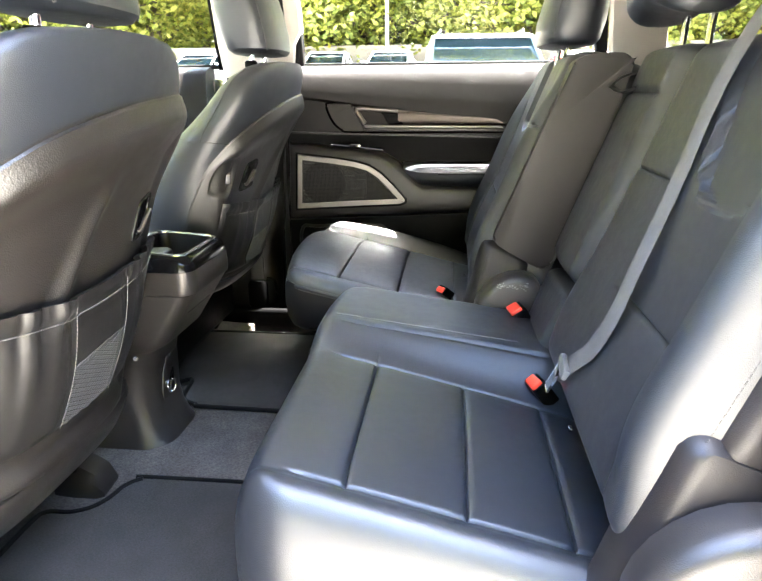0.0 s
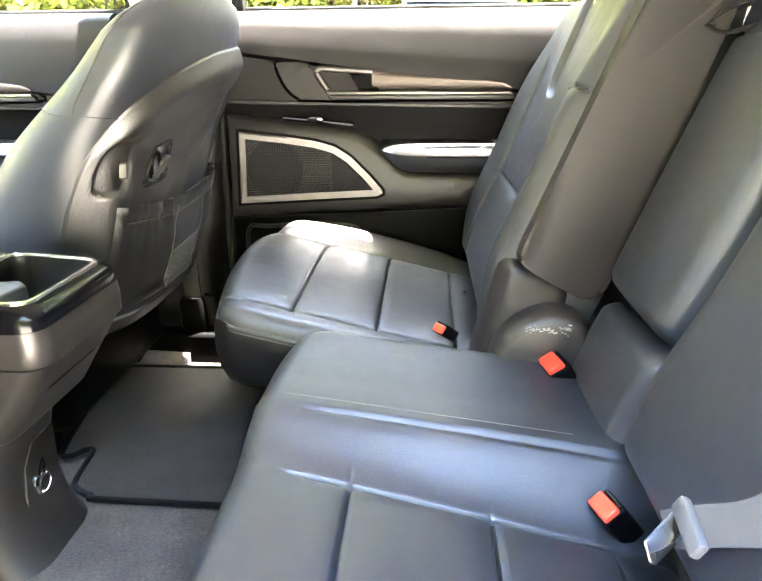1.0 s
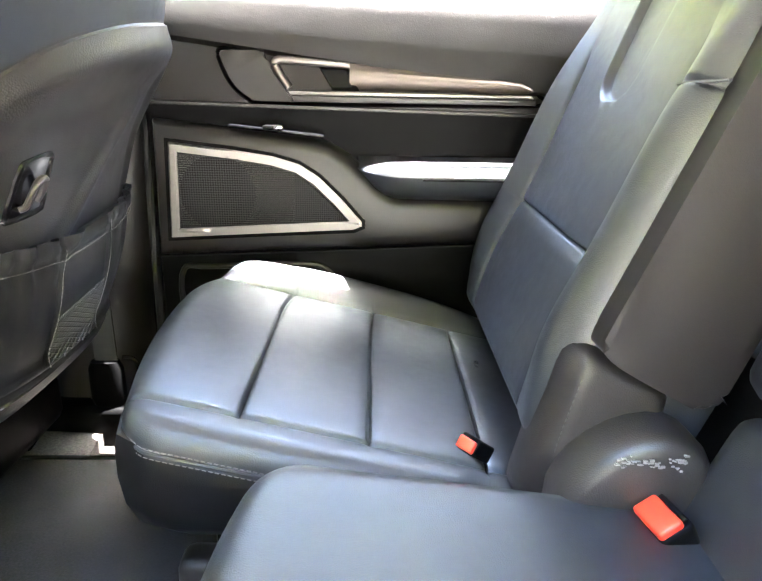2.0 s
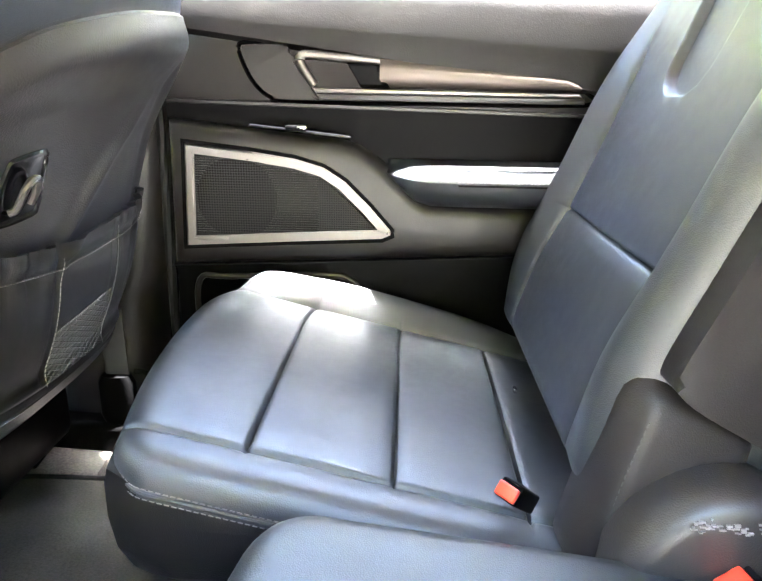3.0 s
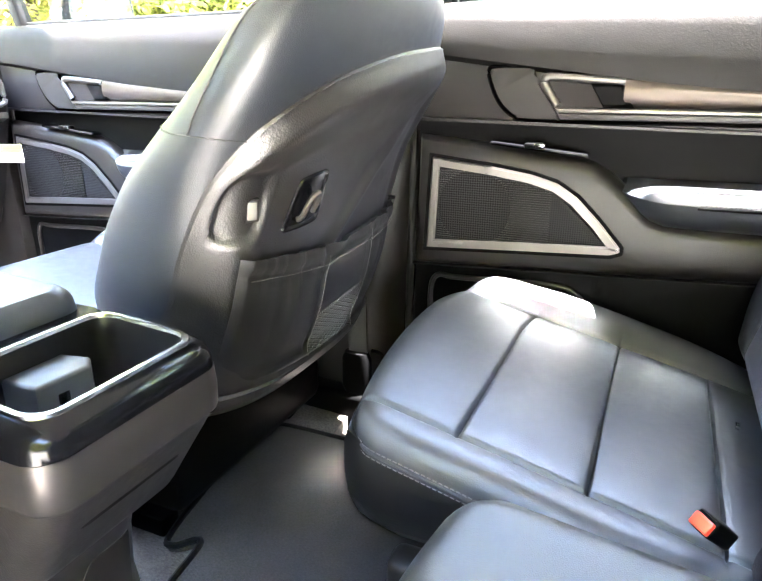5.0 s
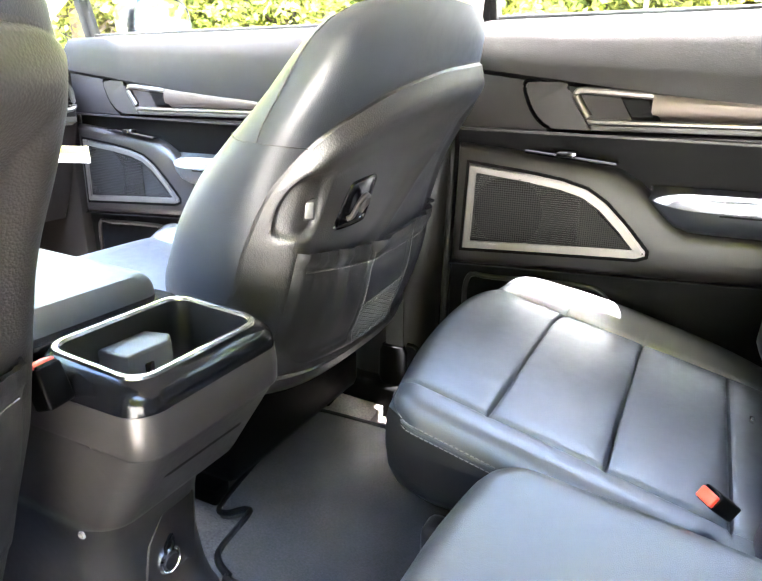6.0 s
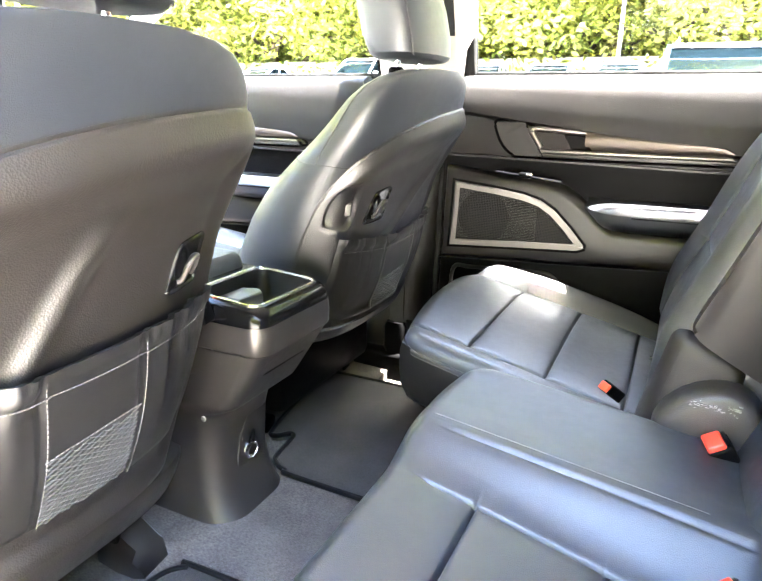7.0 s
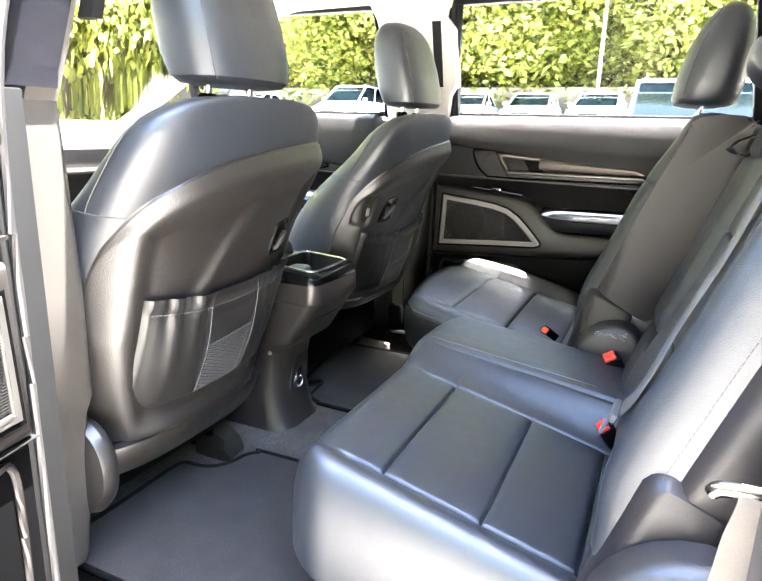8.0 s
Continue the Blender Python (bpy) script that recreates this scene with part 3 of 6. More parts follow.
        z += 0.0044
    p("grille_slats", bm, SLAT)
    # window switch on the ledge
    p("switch_plate", moved(box(bmesh.new(), -0.09, 0.09, 2.714, 2.75, -0.003, 0.004, 0.003), Matrix.Translation((0.085, 0, 0.772)) @ Matrix.Rotation(radians(5.6), 4, "Y")), GLOSS, "gloss black switch plate")
    p("window_switch", box(bmesh.new(), 0.060, 0.092, 2.712, 2.738, 0.772, 0.783, 0.003), TRIM_DARK)
    p("switch_cap", box(bmesh.new(), 0.080, 0.098, 2.710, 2.722, 0.776, 0.783, 0.002), CHROME)
    # armrest pad
    bm = bmesh.new()
    rings = []
    for x, k, up in ((0.238, 0.32, 0.052), (0.243, 0.42, 0.046), (0.255, 0.56, 0.034), (0.272, 0.72, 0.018), (0.290, 0.84, 0.006), (0.315, 0.94, 0.0), (0.36, 1.0, 0.0), (0.5, 1.0, 0.0), (0.78, 1.0, 0.0), (0.79, 0.8, 0.0)):
        y0 = 2.76 - 0.095 * k
        rings.append([(x, 2.77, 0.652 + up), (x, 2.77, 0.722), (x, 2.75, 0.726), (x, y0 + 0.030, 0.715), (x, y0 + 0.008, 0.708), (x, y0, 0.696 + up * 0.15), (x, y0 + 0.003, 0.676 + up * 0.5), (x, y0 + 0.014, 0.660 + up * 0.8), (x, y0 + 0.03, 0.651 + up)])
    loft(bm, rings)
    ar = p("armrest", bm, LEATHER, "padded leather armrest")
    bm = bmesh.new()
    stitches(bm, [(x, 2.6642, 0.6985) for x in (0.36, 0.5, 0.77)])
    part("stitching", moved(bm, M), THREAD, d)
    bm = bmesh.new()
    tube(bm, [(0.36, 2.6645, 0.6925), (0.77, 2.6645, 0.6925)], 0.002, 6)
    part("welt", moved(bm, M), TRIM_DARK, d)
    # lower panel with a map pocket
    bm = bmesh.new()
    prism(bm, [(-0.165, 0.517), (0.20, 0.535), (0.52, 0.552), (0.79, 0.556), (0.79, 0.18), (-0.165, 0.18)], "y", 2.745, 2.768, 0.004)
    p("lower_panel", bm, TRIM_DARK, "dark lower door panel")
    bm = bmesh.new()
    tube(bm, smooth_path([(-0.125, 2.742, 0.26), (-0.126, 2.74, 0.40), (-0.118, 2.74, 0.492), (-0.06, 2.74, 0.499), (0.13, 2.74, 0.507), (0.175, 2.74, 0.495), (0.20, 2.742, 0.46)], 5), 0.006, 8)
    p("pocket_rim", bm, TRIM)
    bm = bmesh.new()
    prism(bm, [(-0.165, 0.5225), (0.20, 0.5405), (0.52, 0.5575), (0.79, 0.5605), (0.79, 0.5585), (0.52, 0.5555), (0.20, 0.5385), (-0.165, 0.5205)], "y", 2.726, 2.746)
    p("parting_line", bm, SEAL)
    # window frame and pane
    bm = bmesh.new()
    box(bm, -0.128, -0.100, 2.79, 2.83, 1.0, 1.43, 0.004)
    prism(bm, [(0.890, 1.0), (0.855, 1.0), (0.80, 1.40), (0.835, 1.43)], "y", 2.79, 2.83, 0.004)
    box(bm, -0.128, 0.835, 2.7905, 2.8295, 1.398, 1.43, 0.004)
    p("window_frame", lean(bm), SEAL, "black window frame")
    bm = boxed(-0.128, 0.86, 2.797, 2.815, 1.028, 1.044, 0.003)
    p("window_seal", bm, SEAL)
    ob = p("pane", lean(box(bmesh.new(), -0.11, 0.862, 2.807, 2.811, 1.02, 1.415)), pane, "window pane")
    ob.visible_shadow = False
    # edge seal at the hinge side
    bm = bmesh.new()
    tube(bm, smooth_path([(-0.178, 2.76, 0.95), (-0.176, 2.755, 0.70), (-0.180, 2.755, 0.45), (-0.185, 2.76, 0.20)], 5), 0.009, 8)
    p("edge_seal", bm, SEAL)
    return d


# Near-black without reflection, painting the shade inside the handle gaps.
GAP_SHADE = material("gap_shade", (0.0006, 0.0006, 0.0006), 0.5, spec=0.0)
SLAT = material("grille_slat", (0.012, 0.0115, 0.011), 0.45, spec=0.15)
SCOOP = material("scoop_plastic", (0.0090, 0.0074, 0.0066), 0.5, spec=0.25, stain=0.03)
CUP_BROWN = material("handle_cup_plastic", (0.018, 0.0155, 0.0145), 0.6, stain=0.05, spec=0.12)
HANDLE_SATIN = material("handle_satin", (0.12, 0.112, 0.104), 0.42, metal=0.9, stain=0.08)
GRILLE_DARK = perforated("speaker_cone_grille", (0.010, 0.0095, 0.0095), 0.0047, 0.1)
MIRROR = Matrix.Translation((0, 2 * YC, 0)) @ Matrix.Diagonal((1, -1, 1, 1))
car_door("door_1", None, "closed rear car door with black trim, silver speaker bezel and bronze rail", (0.3, 2.76, 0.17), PRIVACY)
car_door("door_2", Matrix.Translation((-1.22, 0, 0)), "closed front car door with black trim and silver bezel", (-0.92, 2.76, 0.17), GLASS)
car_door("door_3", Matrix.Translation((-1.22, 0, 0)) @ MIRROR, "closed front car door beside the driver's seat", (-0.92, 1.19, 0.17), GLASS)
HINGE = Matrix.Translation((-0.333, 1.045, 0)) @ Matrix.Rotation(radians(-74), 4, 'Z') @ Matrix.Translation((0.195, -1.06, 0))
car_door("door_4", HINGE @ MIRROR, "open rear car door with grey trim, seen at its hinge edge", (-0.5, 0.9, 0.17), PRIVACY)


def b_pillar(name, sgn, label, dx, low):
    """The pillar between the doors: lower trim, upper trim with the belt slot, anchor."""
    y = lambda q: YC + sgn * q
    d = thing(name, (-0.27, y(0.75), 0.165), label, "car pillar", kind="structure")
    bm = bmesh.new()
    rings = []
    for z, xa, xb, q in ((0.165, -0.44, -0.235, 0.745), (0.26, -0.42, -0.225, 0.740), (0.36, -0.375, -0.225, 0.735), (0.46, -0.345, -0.215, 0.735), (0.50, -0.335, -0.195, 0.735), (0.70, -0.325, -0.175, 0.75), (0.90, -0.325, -0.165, 0.765), (1.01, -0.33, -0.16, 0.775)):
        rings.append([(xa, y(0.86), z), (xa, y(q + 0.03), z), (xa + 0.02, y(q + 0.006), z), (xa + 0.045, y(q), z), (xb - 0.045, y(q), z), (xb - 0.02, y(q + 0.006), z), (xb, y(q + 0.03), z), (xb, y(0.86), z)])
    loft(bm, rings)
    part("lower_trim", moved(bm, Matrix.Translation((dx, 0, 0))), low, d, "lower pillar trim")
    bm = bmesh.new()
    rings = []
    for z, xa, xb, q in (((1.0, -0.37, -0.135, 0.765), (1.10, -0.375, -0.12, 0.735), (1.14, -0.375, -0.095, 0.725), (1.32, -0.375, -0.095, 0.675), (1.36, -0.385, -0.125, 0.665), (1.44, -0.42, -0.10, 0.635)) if sgn > 0 else ((1.006, -0.33, -0.158, 0.776), (1.06, -0.335, -0.152, 0.762), (1.14, -0.34, -0.145, 0.740), (1.32, -0.35, -0.128, 0.692), (1.44, -0.37, -0.115, 0.660))):
        rings.append([(xa, y(q + 0.075), z), (xa, y(q + 0.02), z), (xa + 0.03, y(q), z), (xb - 0.03, y(q), z), (xb, y(q + 0.02), z), (xb, y(q + 0.075), z)])
    loft(bm, rings)
    # Same trim on both sides; the near copy is toned for the light there.
    part("upper_trim", moved(bm, Matrix.Translation((dx, 0, 0))), BEIGE if sgn > 0 else BRIGHT_SIDE_TRIM, d, "upper pillar trim")
    bm = bmesh.new()
    loft(bm, [[(x, y(q - 0.006 + e), z) for x, e in ((-0.165, 0), (-0.135, 0), (-0.135, 0.02), (-0.165, 0.02))] for z, q in ((1.13, 0.727), (1.34, 0.668))])
    part("belt_slot", moved(bm, Matrix.Translation((dx, 0, 0))), SEAL, d, "black slot of the belt adjuster")
    # outer skin and seals
    ya, yb = sorted((y(0.86), y(0.93)))
    part("outer_skin", boxed(-0.40 + dx, -0.15 + dx, ya, yb, -0.1, 1.02, 0.02), PAINT, d, "black painted outer pillar")
    bm = bmesh.new()
    loft(bm, [[(x + dx, y(q), z) for x, q in ((xa, 0.80 - e), (xb, 0.80 - e), (xb, 0.91 - e), (xa, 0.91 - e))] for z, xa, xb, e in ((1.024, -0.395, -0.15, 0.0), (1.05, -0.395, -0.15, 0.004), (1.25, -0.395, -0.13, 0.058), (1.45, -0.41, -0.11, 0.112))])
    part("window_post", bm, PAINT, d, "black pillar between the windows")
    bm = boxed(-0.1495 + dx, -0.142 + dx, min(y(0.862), y(0.945)), max(y(0.862), y(0.945)), 0.14, 1.02, 0.003)
    part("weatherstrip", bm, SEAL, d, "black rubber weatherstrip")
    bm = bmesh.new()
    tube(bm, smooth_path([(-0.139 + dx, y(0.905), 0.15), (-0.138 + dx, y(0.905), 0.6), (-0.135 + dx, y(0.90), 1.02), (-0.120 + dx, y(0.845), 1.25), (-0.105 + dx, y(0.79), 1.45)], 6), 0.006, 8)
    part("sealing_lip", bm, GUNMETAL, d, "grey lip of the door seal")
    bm = bmesh.new()
    q = 0.80 if sgn > 0 else 0.895
    tube(bm, smooth_path([(-0.19, y(q), 0.18), (-0.16, y(q), 0.5), (-0.125, y(q + 0.015), 1.0), (-0.085, y(q - 0.08), 1.40)], 6), 0.011, 8)
    part("door_seal", moved(bm, Matrix.Translation((dx - (0.05 if sgn < 0 else 0), 0, 0))), SEAL, d)
    return d


b_pillar("pillar_1", 1, "car door pillar with dark lower and beige upper trim", 0.0, TRIM)
b_pillar("pillar_2", -1, "car door pillar with trim toned for the bright side and a rubber seal", -0.045, BRIGHT_SIDE_TRIM)


def door_jamb():
    """Body edge behind the open door."""
    d = thing("pillar_3", (0.80, 1.08, 0.165), "body edge behind the open door, toned for the bright side", "car pillar", kind="structure")
    part("jamb", boxed(0.752, 0.90, 1.03, 1.124, 0.151, 1.0, 0.02, 3), BRIGHT_SIDE_TRIM, d)


door_jamb()


def rear_belt():
    """Third-row belt running over a bright guide bar at the body edge."""
    b = thing("seat_belt_guide", (0.74, 1.136, 0.20), "beige belt webbing over a bright metal guide bar", "seat belt")
    bm = bmesh.new()
    tube(bm, smooth_path([(0.716, 1.139, 0.640), (0.722, 1.137, 0.647), (0.745, 1.136, 0.650), (0.79, 1.136, 0.652), (0.84, 1.136, 0.653)], 4), 0.0080, 12)
    part("guide_bar", bm, GUIDE_METAL, b, "bright metal guide bar")
    bm = bmesh.new()
    loft(bm, [[(x - 0.022, y, z), (x + 0.022, y, z), (x + 0.022, y + 0.002, z), (x - 0.022, y + 0.002, z)] for x, y, z in ((0.760, 1.130, 0.660), (0.759, 1.1275, 0.640), (0.752, 1.130, 0.60), (0.745, 1.134, 0.52), (0.735, 1.135, 0.40), (0.728, 1.135, 0.30), (0.726, 1.135, 0.20))])
    part("webbing", bm, BEIGE_BELT, b, "beige belt webbing")


GUIDE_METAL = material("bright_guide_metal", (0.20, 0.19, 0.18), 0.22, metal=1.0, rough_var=0.05)
BEIGE_BELT = material("beige_webbing", (0.075, 0.064, 0.054), 0.7, grain=0.6, grain_scale=900, stain=0.08)
rear_belt()

# ---- front seats ----
def seat_x(z):
    k = min(1.0, max(0.0, (z - 0.74) / 0.19))
    return -0.20 + 0.26 * (z - 0.5) + 0.034 * k * k * (3 - 2 * k)


BELT_DARK = material("black_webbing", (0.02, 0.02, 0.02), 0.6, grain=0.5, grain_scale=900)


def buckle(parent, at, turn, tip, size=0.76):
    """A red-topped belt buckle on a black body; turn: about z, tip: how far it leans forward."""
    m = Matrix.Translation(at) @ Matrix.Rotation(radians(turn), 4, 'Z') @ Matrix.Rotation(radians(tip), 4, 'Y') @ Matrix.Scale(size, 4)
    bm = boxed(-0.022, 0.022, -0.028, 0.028, -0.075, 0.002, 0.007, 3, m)
    b = part("buckle", bm, TRIM_DARK, parent, "black belt buckle")
    bm = boxed(-0.019, 0.012, -0.025, 0.025, -0.006, 0.010, 0.004, 3, m)
    part("release_button", bm, RED, b, "bright red release button")
    bm = boxed(0.0125, 0.019, -0.022, 0.022, -0.004, 0.006, 0.002, 2, m)
    part("tongue_slot", bm, GLOSS, b)
    return b


def front_seat(cy, inner, has_button):
    """A front seat; inner is +1 where the car's middle lies towards +y."""
    label = "black leather front car seat with a map pocket on its back"
    seat = thing("front_seat", (-0.45, cy, 0.115), label, "car seat", "front seats")
    low_z = 0.358 if inner > 0 else 0.440   # the passenger seat is set higher
    Z = [0.34, 0.42, 0.50, 0.60, 0.70, 0.78, 0.84, 0.89, 0.93, 0.965, 0.99, 1.010, 1.022, 1.028]
    HW = [0.218, 0.247, 0.272, 0.293, 0.294, 0.292, 0.289, 0.284, 0.276, 0.260, 0.238, 0.205, 0.16, 0.09]
    D = [0.22, 0.28, 0.32, 0.33, 0.305, 0.265, 0.225, 0.19, 0.165, 0.145, 0.125, 0.10, 0.075, 0.04]

    def interp(z, arr):
        return float(np.interp(z, Z, arr))

    def rear(z, s):
        hw, dd = interp(z, HW), interp(z, D)
        q = min(1.0, abs(s) / hw)
        return seat_x(z) - 0.012 - dd / 2 + (dd / 2) * (1 - q ** 2.7) ** (1 / 2.7)
    zz = sorted(set(list(np.linspace(low_z - 0.018, 0.94, 26)) + list(np.linspace(0.94, 1.028, 16))))
    bm = bmesh.new()
    loft(bm, [superring(seat_x(z) - 0.012 - interp(z, D) / 2, cy, z, interp(z, D) / 2, interp(z, HW), 2.7, 72) for z in zz])
    back = part("backrest", bm, LEATHER, seat, "black leather backrest")
    # seams of the cover: the shoulder seam and the side seam, as shallow welts
    bm = bmesh.new()
    for sg in (-1, 1):
        pts = []
        for z in np.linspace(0.834, 1.018, 13):
            a = 0.50 * math.pi + (z - 0.845) * 1.2
            hw, dd = interp(z, HW), interp(z, D)
            ss = math.sin(a) ** (2 / 2.7) * hw * sg
            cc = math.copysign(abs(math.cos(a)) ** (2 / 2.7), math.cos(a)) * dd / 2
            pts.append((seat_x(z) - 0.012 - dd / 2 + cc, cy + ss * 1.004, z))
        stitches(bm, pts, 0.006, 0.002, 0.0008)
        tube(bm, pts, 0.0011, 6)
        pts = []
        for k in range(10):
            a = math.pi * (0.86 - 0.60 * k / 9)
            z = 0.850 - 0.028 * (k / 9)
            hw, dd = interp(z, HW), interp(z, D)
            pts.append((seat_x(z) - 0.012 - dd / 2 + math.copysign(abs(math.cos(a)) ** (2 / 2.7), math.cos(a)) * dd / 2, cy + sg * math.sin(a) ** (2 / 2.7) * hw * 1.004, z))
        tube(bm, pts, 0.0012, 6)
        part("seam", bm, THREAD_DARK, back, "stitched seam")
        bm = bmesh.new()
    bm.free()

    # hard shell on the rear, its arch higher towards one shoulder
    ARCH_S = [-0.286, -0.280, -0.268, -0.245, -0.20, -0.13, 0.0, 0.13, 0.20, 0.245, 0.268, 0.280, 0.286]
    ARCH_Z = [0.650, 0.745, 0.803, 0.851, 0.886, 0.912, 0.936, 0.948, 0.952, 0.951, 0.946, 0.937, 0.920]

    curve = smooth_path([(s, 0, z) for s, z in zip(ARCH_S, ARCH_Z)], 10)
    curve_s, curve_z = [p.x for p in curve], [p.z for p in curve]

    def arch(s):
        return float(np.interp(s, curve_s, curve_z))

    bs, bz = -0.240, 0.742

    def soft(v, a, b):
        k = min(1.0, max(0.0, (v - a) / (b - a)))
        return k * k * (3 - 2 * k)

    def shell_off(z, s):
        d = min((0.286 - abs(s)) * 1.25, arch(s) - z)
        k = soft(d, 0.052, 0.110)
        low = soft(z, low_z + 0.017, low_z + 0.052)
        off = 0.005 + 0.018 * soft(d, 0.0, 0.050) - 0.015 * k * low
        if 0.60 < z < 0.845:
            mid = -(0.81 - z) * 0.58 if inner > 0 else 0.10 - (0.80 - z) * 1.1
            w = soft(z, 0.60, 0.66) * (1 - soft(z, 0.775, 0.845))
            off += 0.011 * w * math.exp(-((s - mid) / 0.021) ** 2)
        if has_button:
            u, v = (s - bs - 0.10 * (z - bz)) / 0.030, (z - bz) / 0.050
            q = (abs(u) ** 3.2 + abs(v) ** 3.2) ** (1 / 3.2)
            off -= 0.013 * (1 - soft(q, 0.80, 1.06))
        return off
    bm = bmesh.new()
    us = [math.copysign(1 - (1 - abs(u)) ** 1.5, u) * 0.2855 for u in np.linspace(-1, 1, 120)]
    fs = [1 - (1 - f) ** 1.4 for f in np.linspace(0, 1, 80)]
    V = []
    for i, u in enumerate(us):
        col = []
        for j, f in enumerate(fs):
            z = low_z + (arch(u) - low_z) * f
            rim = i in (0, len(us) - 1) or j in (0, len(fs) - 1)
            w = u * min(1.0, interp(z, HW) * 0.985 / 0.2855)
            col.append(bm.verts.new((rear(z, w) + (-0.008 if rim else shell_off(z, u) - (0.005 if f > 0.985 else 0)), cy + w, z)))
        V.append(col)
    for A, B in zip(V, V[1:]):
        for j in range(len(fs) - 1):
            bm.faces.new((A[j], A[j + 1], B[j + 1], B[j]))
    shell_ob = part("back_shell", bm, SHELL, seat, "dark grained plastic back shell", smooth=60)
    # lower closing strip, running in under the shell
    bm = bmesh.new()
    V = []
    for z, off in ((0.366, -0.012), (0.363, 0.012), (0.354, 0.017), (0.325, 0.013), (0.296, 0.004), (0.284, -0.02)):
        z = z if inner > 0 else 0.448 + (z - 0.366) * 0.52
        V.append([bm.verts.new((rear(0.45, u * 0.190) + off + 0.26 * (z - 0.45) - 0.02 * u ** 6, cy + u * (0.252 if inner > 0 else 0.235), z)) for u in np.linspace(-1, 1, 48)])
    for A, B in zip(V, V[1:]):
        for i in range(47):
            bm.faces.new((A[i], A[i + 1], B[i + 1], B[i]))
    part("lower_strip", bm, SHELL, seat, "plastic strip under the back shell")

    # map pocket: three fields, gathered at the top
    a0, sA, sB, a1 = (-0.214, -0.074, 0.072, 0.232) if inner > 0 else (-0.246, -0.090, 0.060, 0.216)
    zt, zb = 0.672, 0.428 if inner > 0 else 0.462

    def pocket_x(z, s, lift):
        return rear(z, s) + shell_off(z, s) + 0.002 + lift
    bm = bmesh.new()
    nz, ns = 26, 90
    V = []
    for j in range(nz):
        f = j / (nz - 1)
        row = []
        for i in range(ns):
            u = i / (ns - 1)
            s = a0 + (a1 - a0) * u
            edge = min(u, 1 - u)
            top = zt - 0.018 * math.sin(math.pi * u) + 0.012 * u
            bot = zb + 0.055 * max(0.0, 1 - (u / 0.14)) ** 2 + 0.03 * max(0.0, 1 - ((1 - u) / 0.12)) ** 2
            z = bot + (top - bot) * f
            gather = 0.0
            if not (sA < s < sB):
                gather = 0.0038 * (0.5 + 0.5 * math.sin(s * 330 + 1.4 * math.sin(s * 83))) * f ** 4 + 0.0036 * math.sin(s * 118 + 0.9 * math.sin(s * 41) + f * 1.4) * f ** 1.6
            belly = 0.016 * math.sin(math.pi * min(1.0, f * 0.9 + 0.05)) * min(1.0, edge / 0.12) + 0.006 * f
            seam = -0.004 * (math.exp(-((s - sA) / 0.004) ** 2) + math.exp(-((s - sB) / 0.004) ** 2))
            roll = 0.0045 if f > 0.9 else 0.0
            hem = -0.0025 * math.exp(-((f - 0.83) / 0.02) ** 2)
            base = 0.0 if (j == 0 or i in (0, ns - 1)) else 0.004 + belly + gather * min(1, edge / 0.05) + seam + roll + hem
            row.append(bm.verts.new((pocket_x(z, s, base), cy + s, z)))
        V.append(row)
    V.append([bm.verts.new((v.co.x - 0.012, v.co.y, v.co.z - 0.003)) for v in V[-1]])
    for A, B in zip(V, V[1:]):
        for i in range(ns - 1):
            bm.faces.new((A[i], A[i + 1], B[i + 1], B[i]))
    pocket = part("map_pocket", bm, FABRIC, seat, "black vinyl map pocket with gathered top", smooth=70)

    def on_pocket(s, z, lift=0.0):
        u = (s - a0) / (a1 - a0)
        edge = min(u, 1 - u)
        top = zt - 0.018 * math.sin(math.pi * u) + 0.012 * u
        bot = zb + 0.055 * max(0.0, 1 - (u / 0.14)) ** 2 + 0.03 * max(0.0, 1 - ((1 - u) / 0.12)) ** 2
        f = min(1.0, max(0.0, (z - bot) / (top - bot)))
        belly = 0.016 * math.sin(math.pi * min(1.0, f * 0.9 + 0.05)) * min(1.0, edge / 0.12) + 0.006 * f
        return (pocket_x(z, s, 0.004 + belly + lift + (0.004 * f if not (sA < s < sB) else 0)), cy + s, z)
    bm = bmesh.new()
    for k in range(-20, 22):
        for slope in (0.42, -0.42):
            pts = []
            for q in range(13):
                s = sA + 0.004 + (sB - sA - 0.008) * q / 12
                z = 0.500 + k * 0.0082 + slope * (s - (sA + sB) / 2)
                lim = 0.540 + 0.10 * (s - sA)
                if zb + 0.006 < z < lim:
                    pts.append(on_pocket(s, z, 0.0022))
            if len(pts) > 1:
                tube(bm, pts, 0.0010, 4)
    part("net", bm, NET, pocket, "grey elastic mesh panel")
    bm = bmesh.new()
    for s in (sA, sB):
        stitches(bm, [on_pocket(s + 0.004, z, 0.002) for z in np.linspace(zb + 0.004, zt - 0.02, 14)])
    stitches(bm, [on_pocket(s, zt - 0.030 - 0.018 * math.sin(math.pi * (s - a0) / (a1 - a0)) + 0.012 * (s - a0) / (a1 - a0), 0.0030) for s in np.linspace(a0 + 0.006, a1 - 0.006, 40)], 0.006, 0.002, 0.0006)
    stitches(bm, [on_pocket(s, 0.543 + 0.10 * (s - sA), 0.0025) for s in np.linspace(sA, sB, 8)])
    part("stitching", bm, THREAD_PALE, pocket, "pale grey stitching")
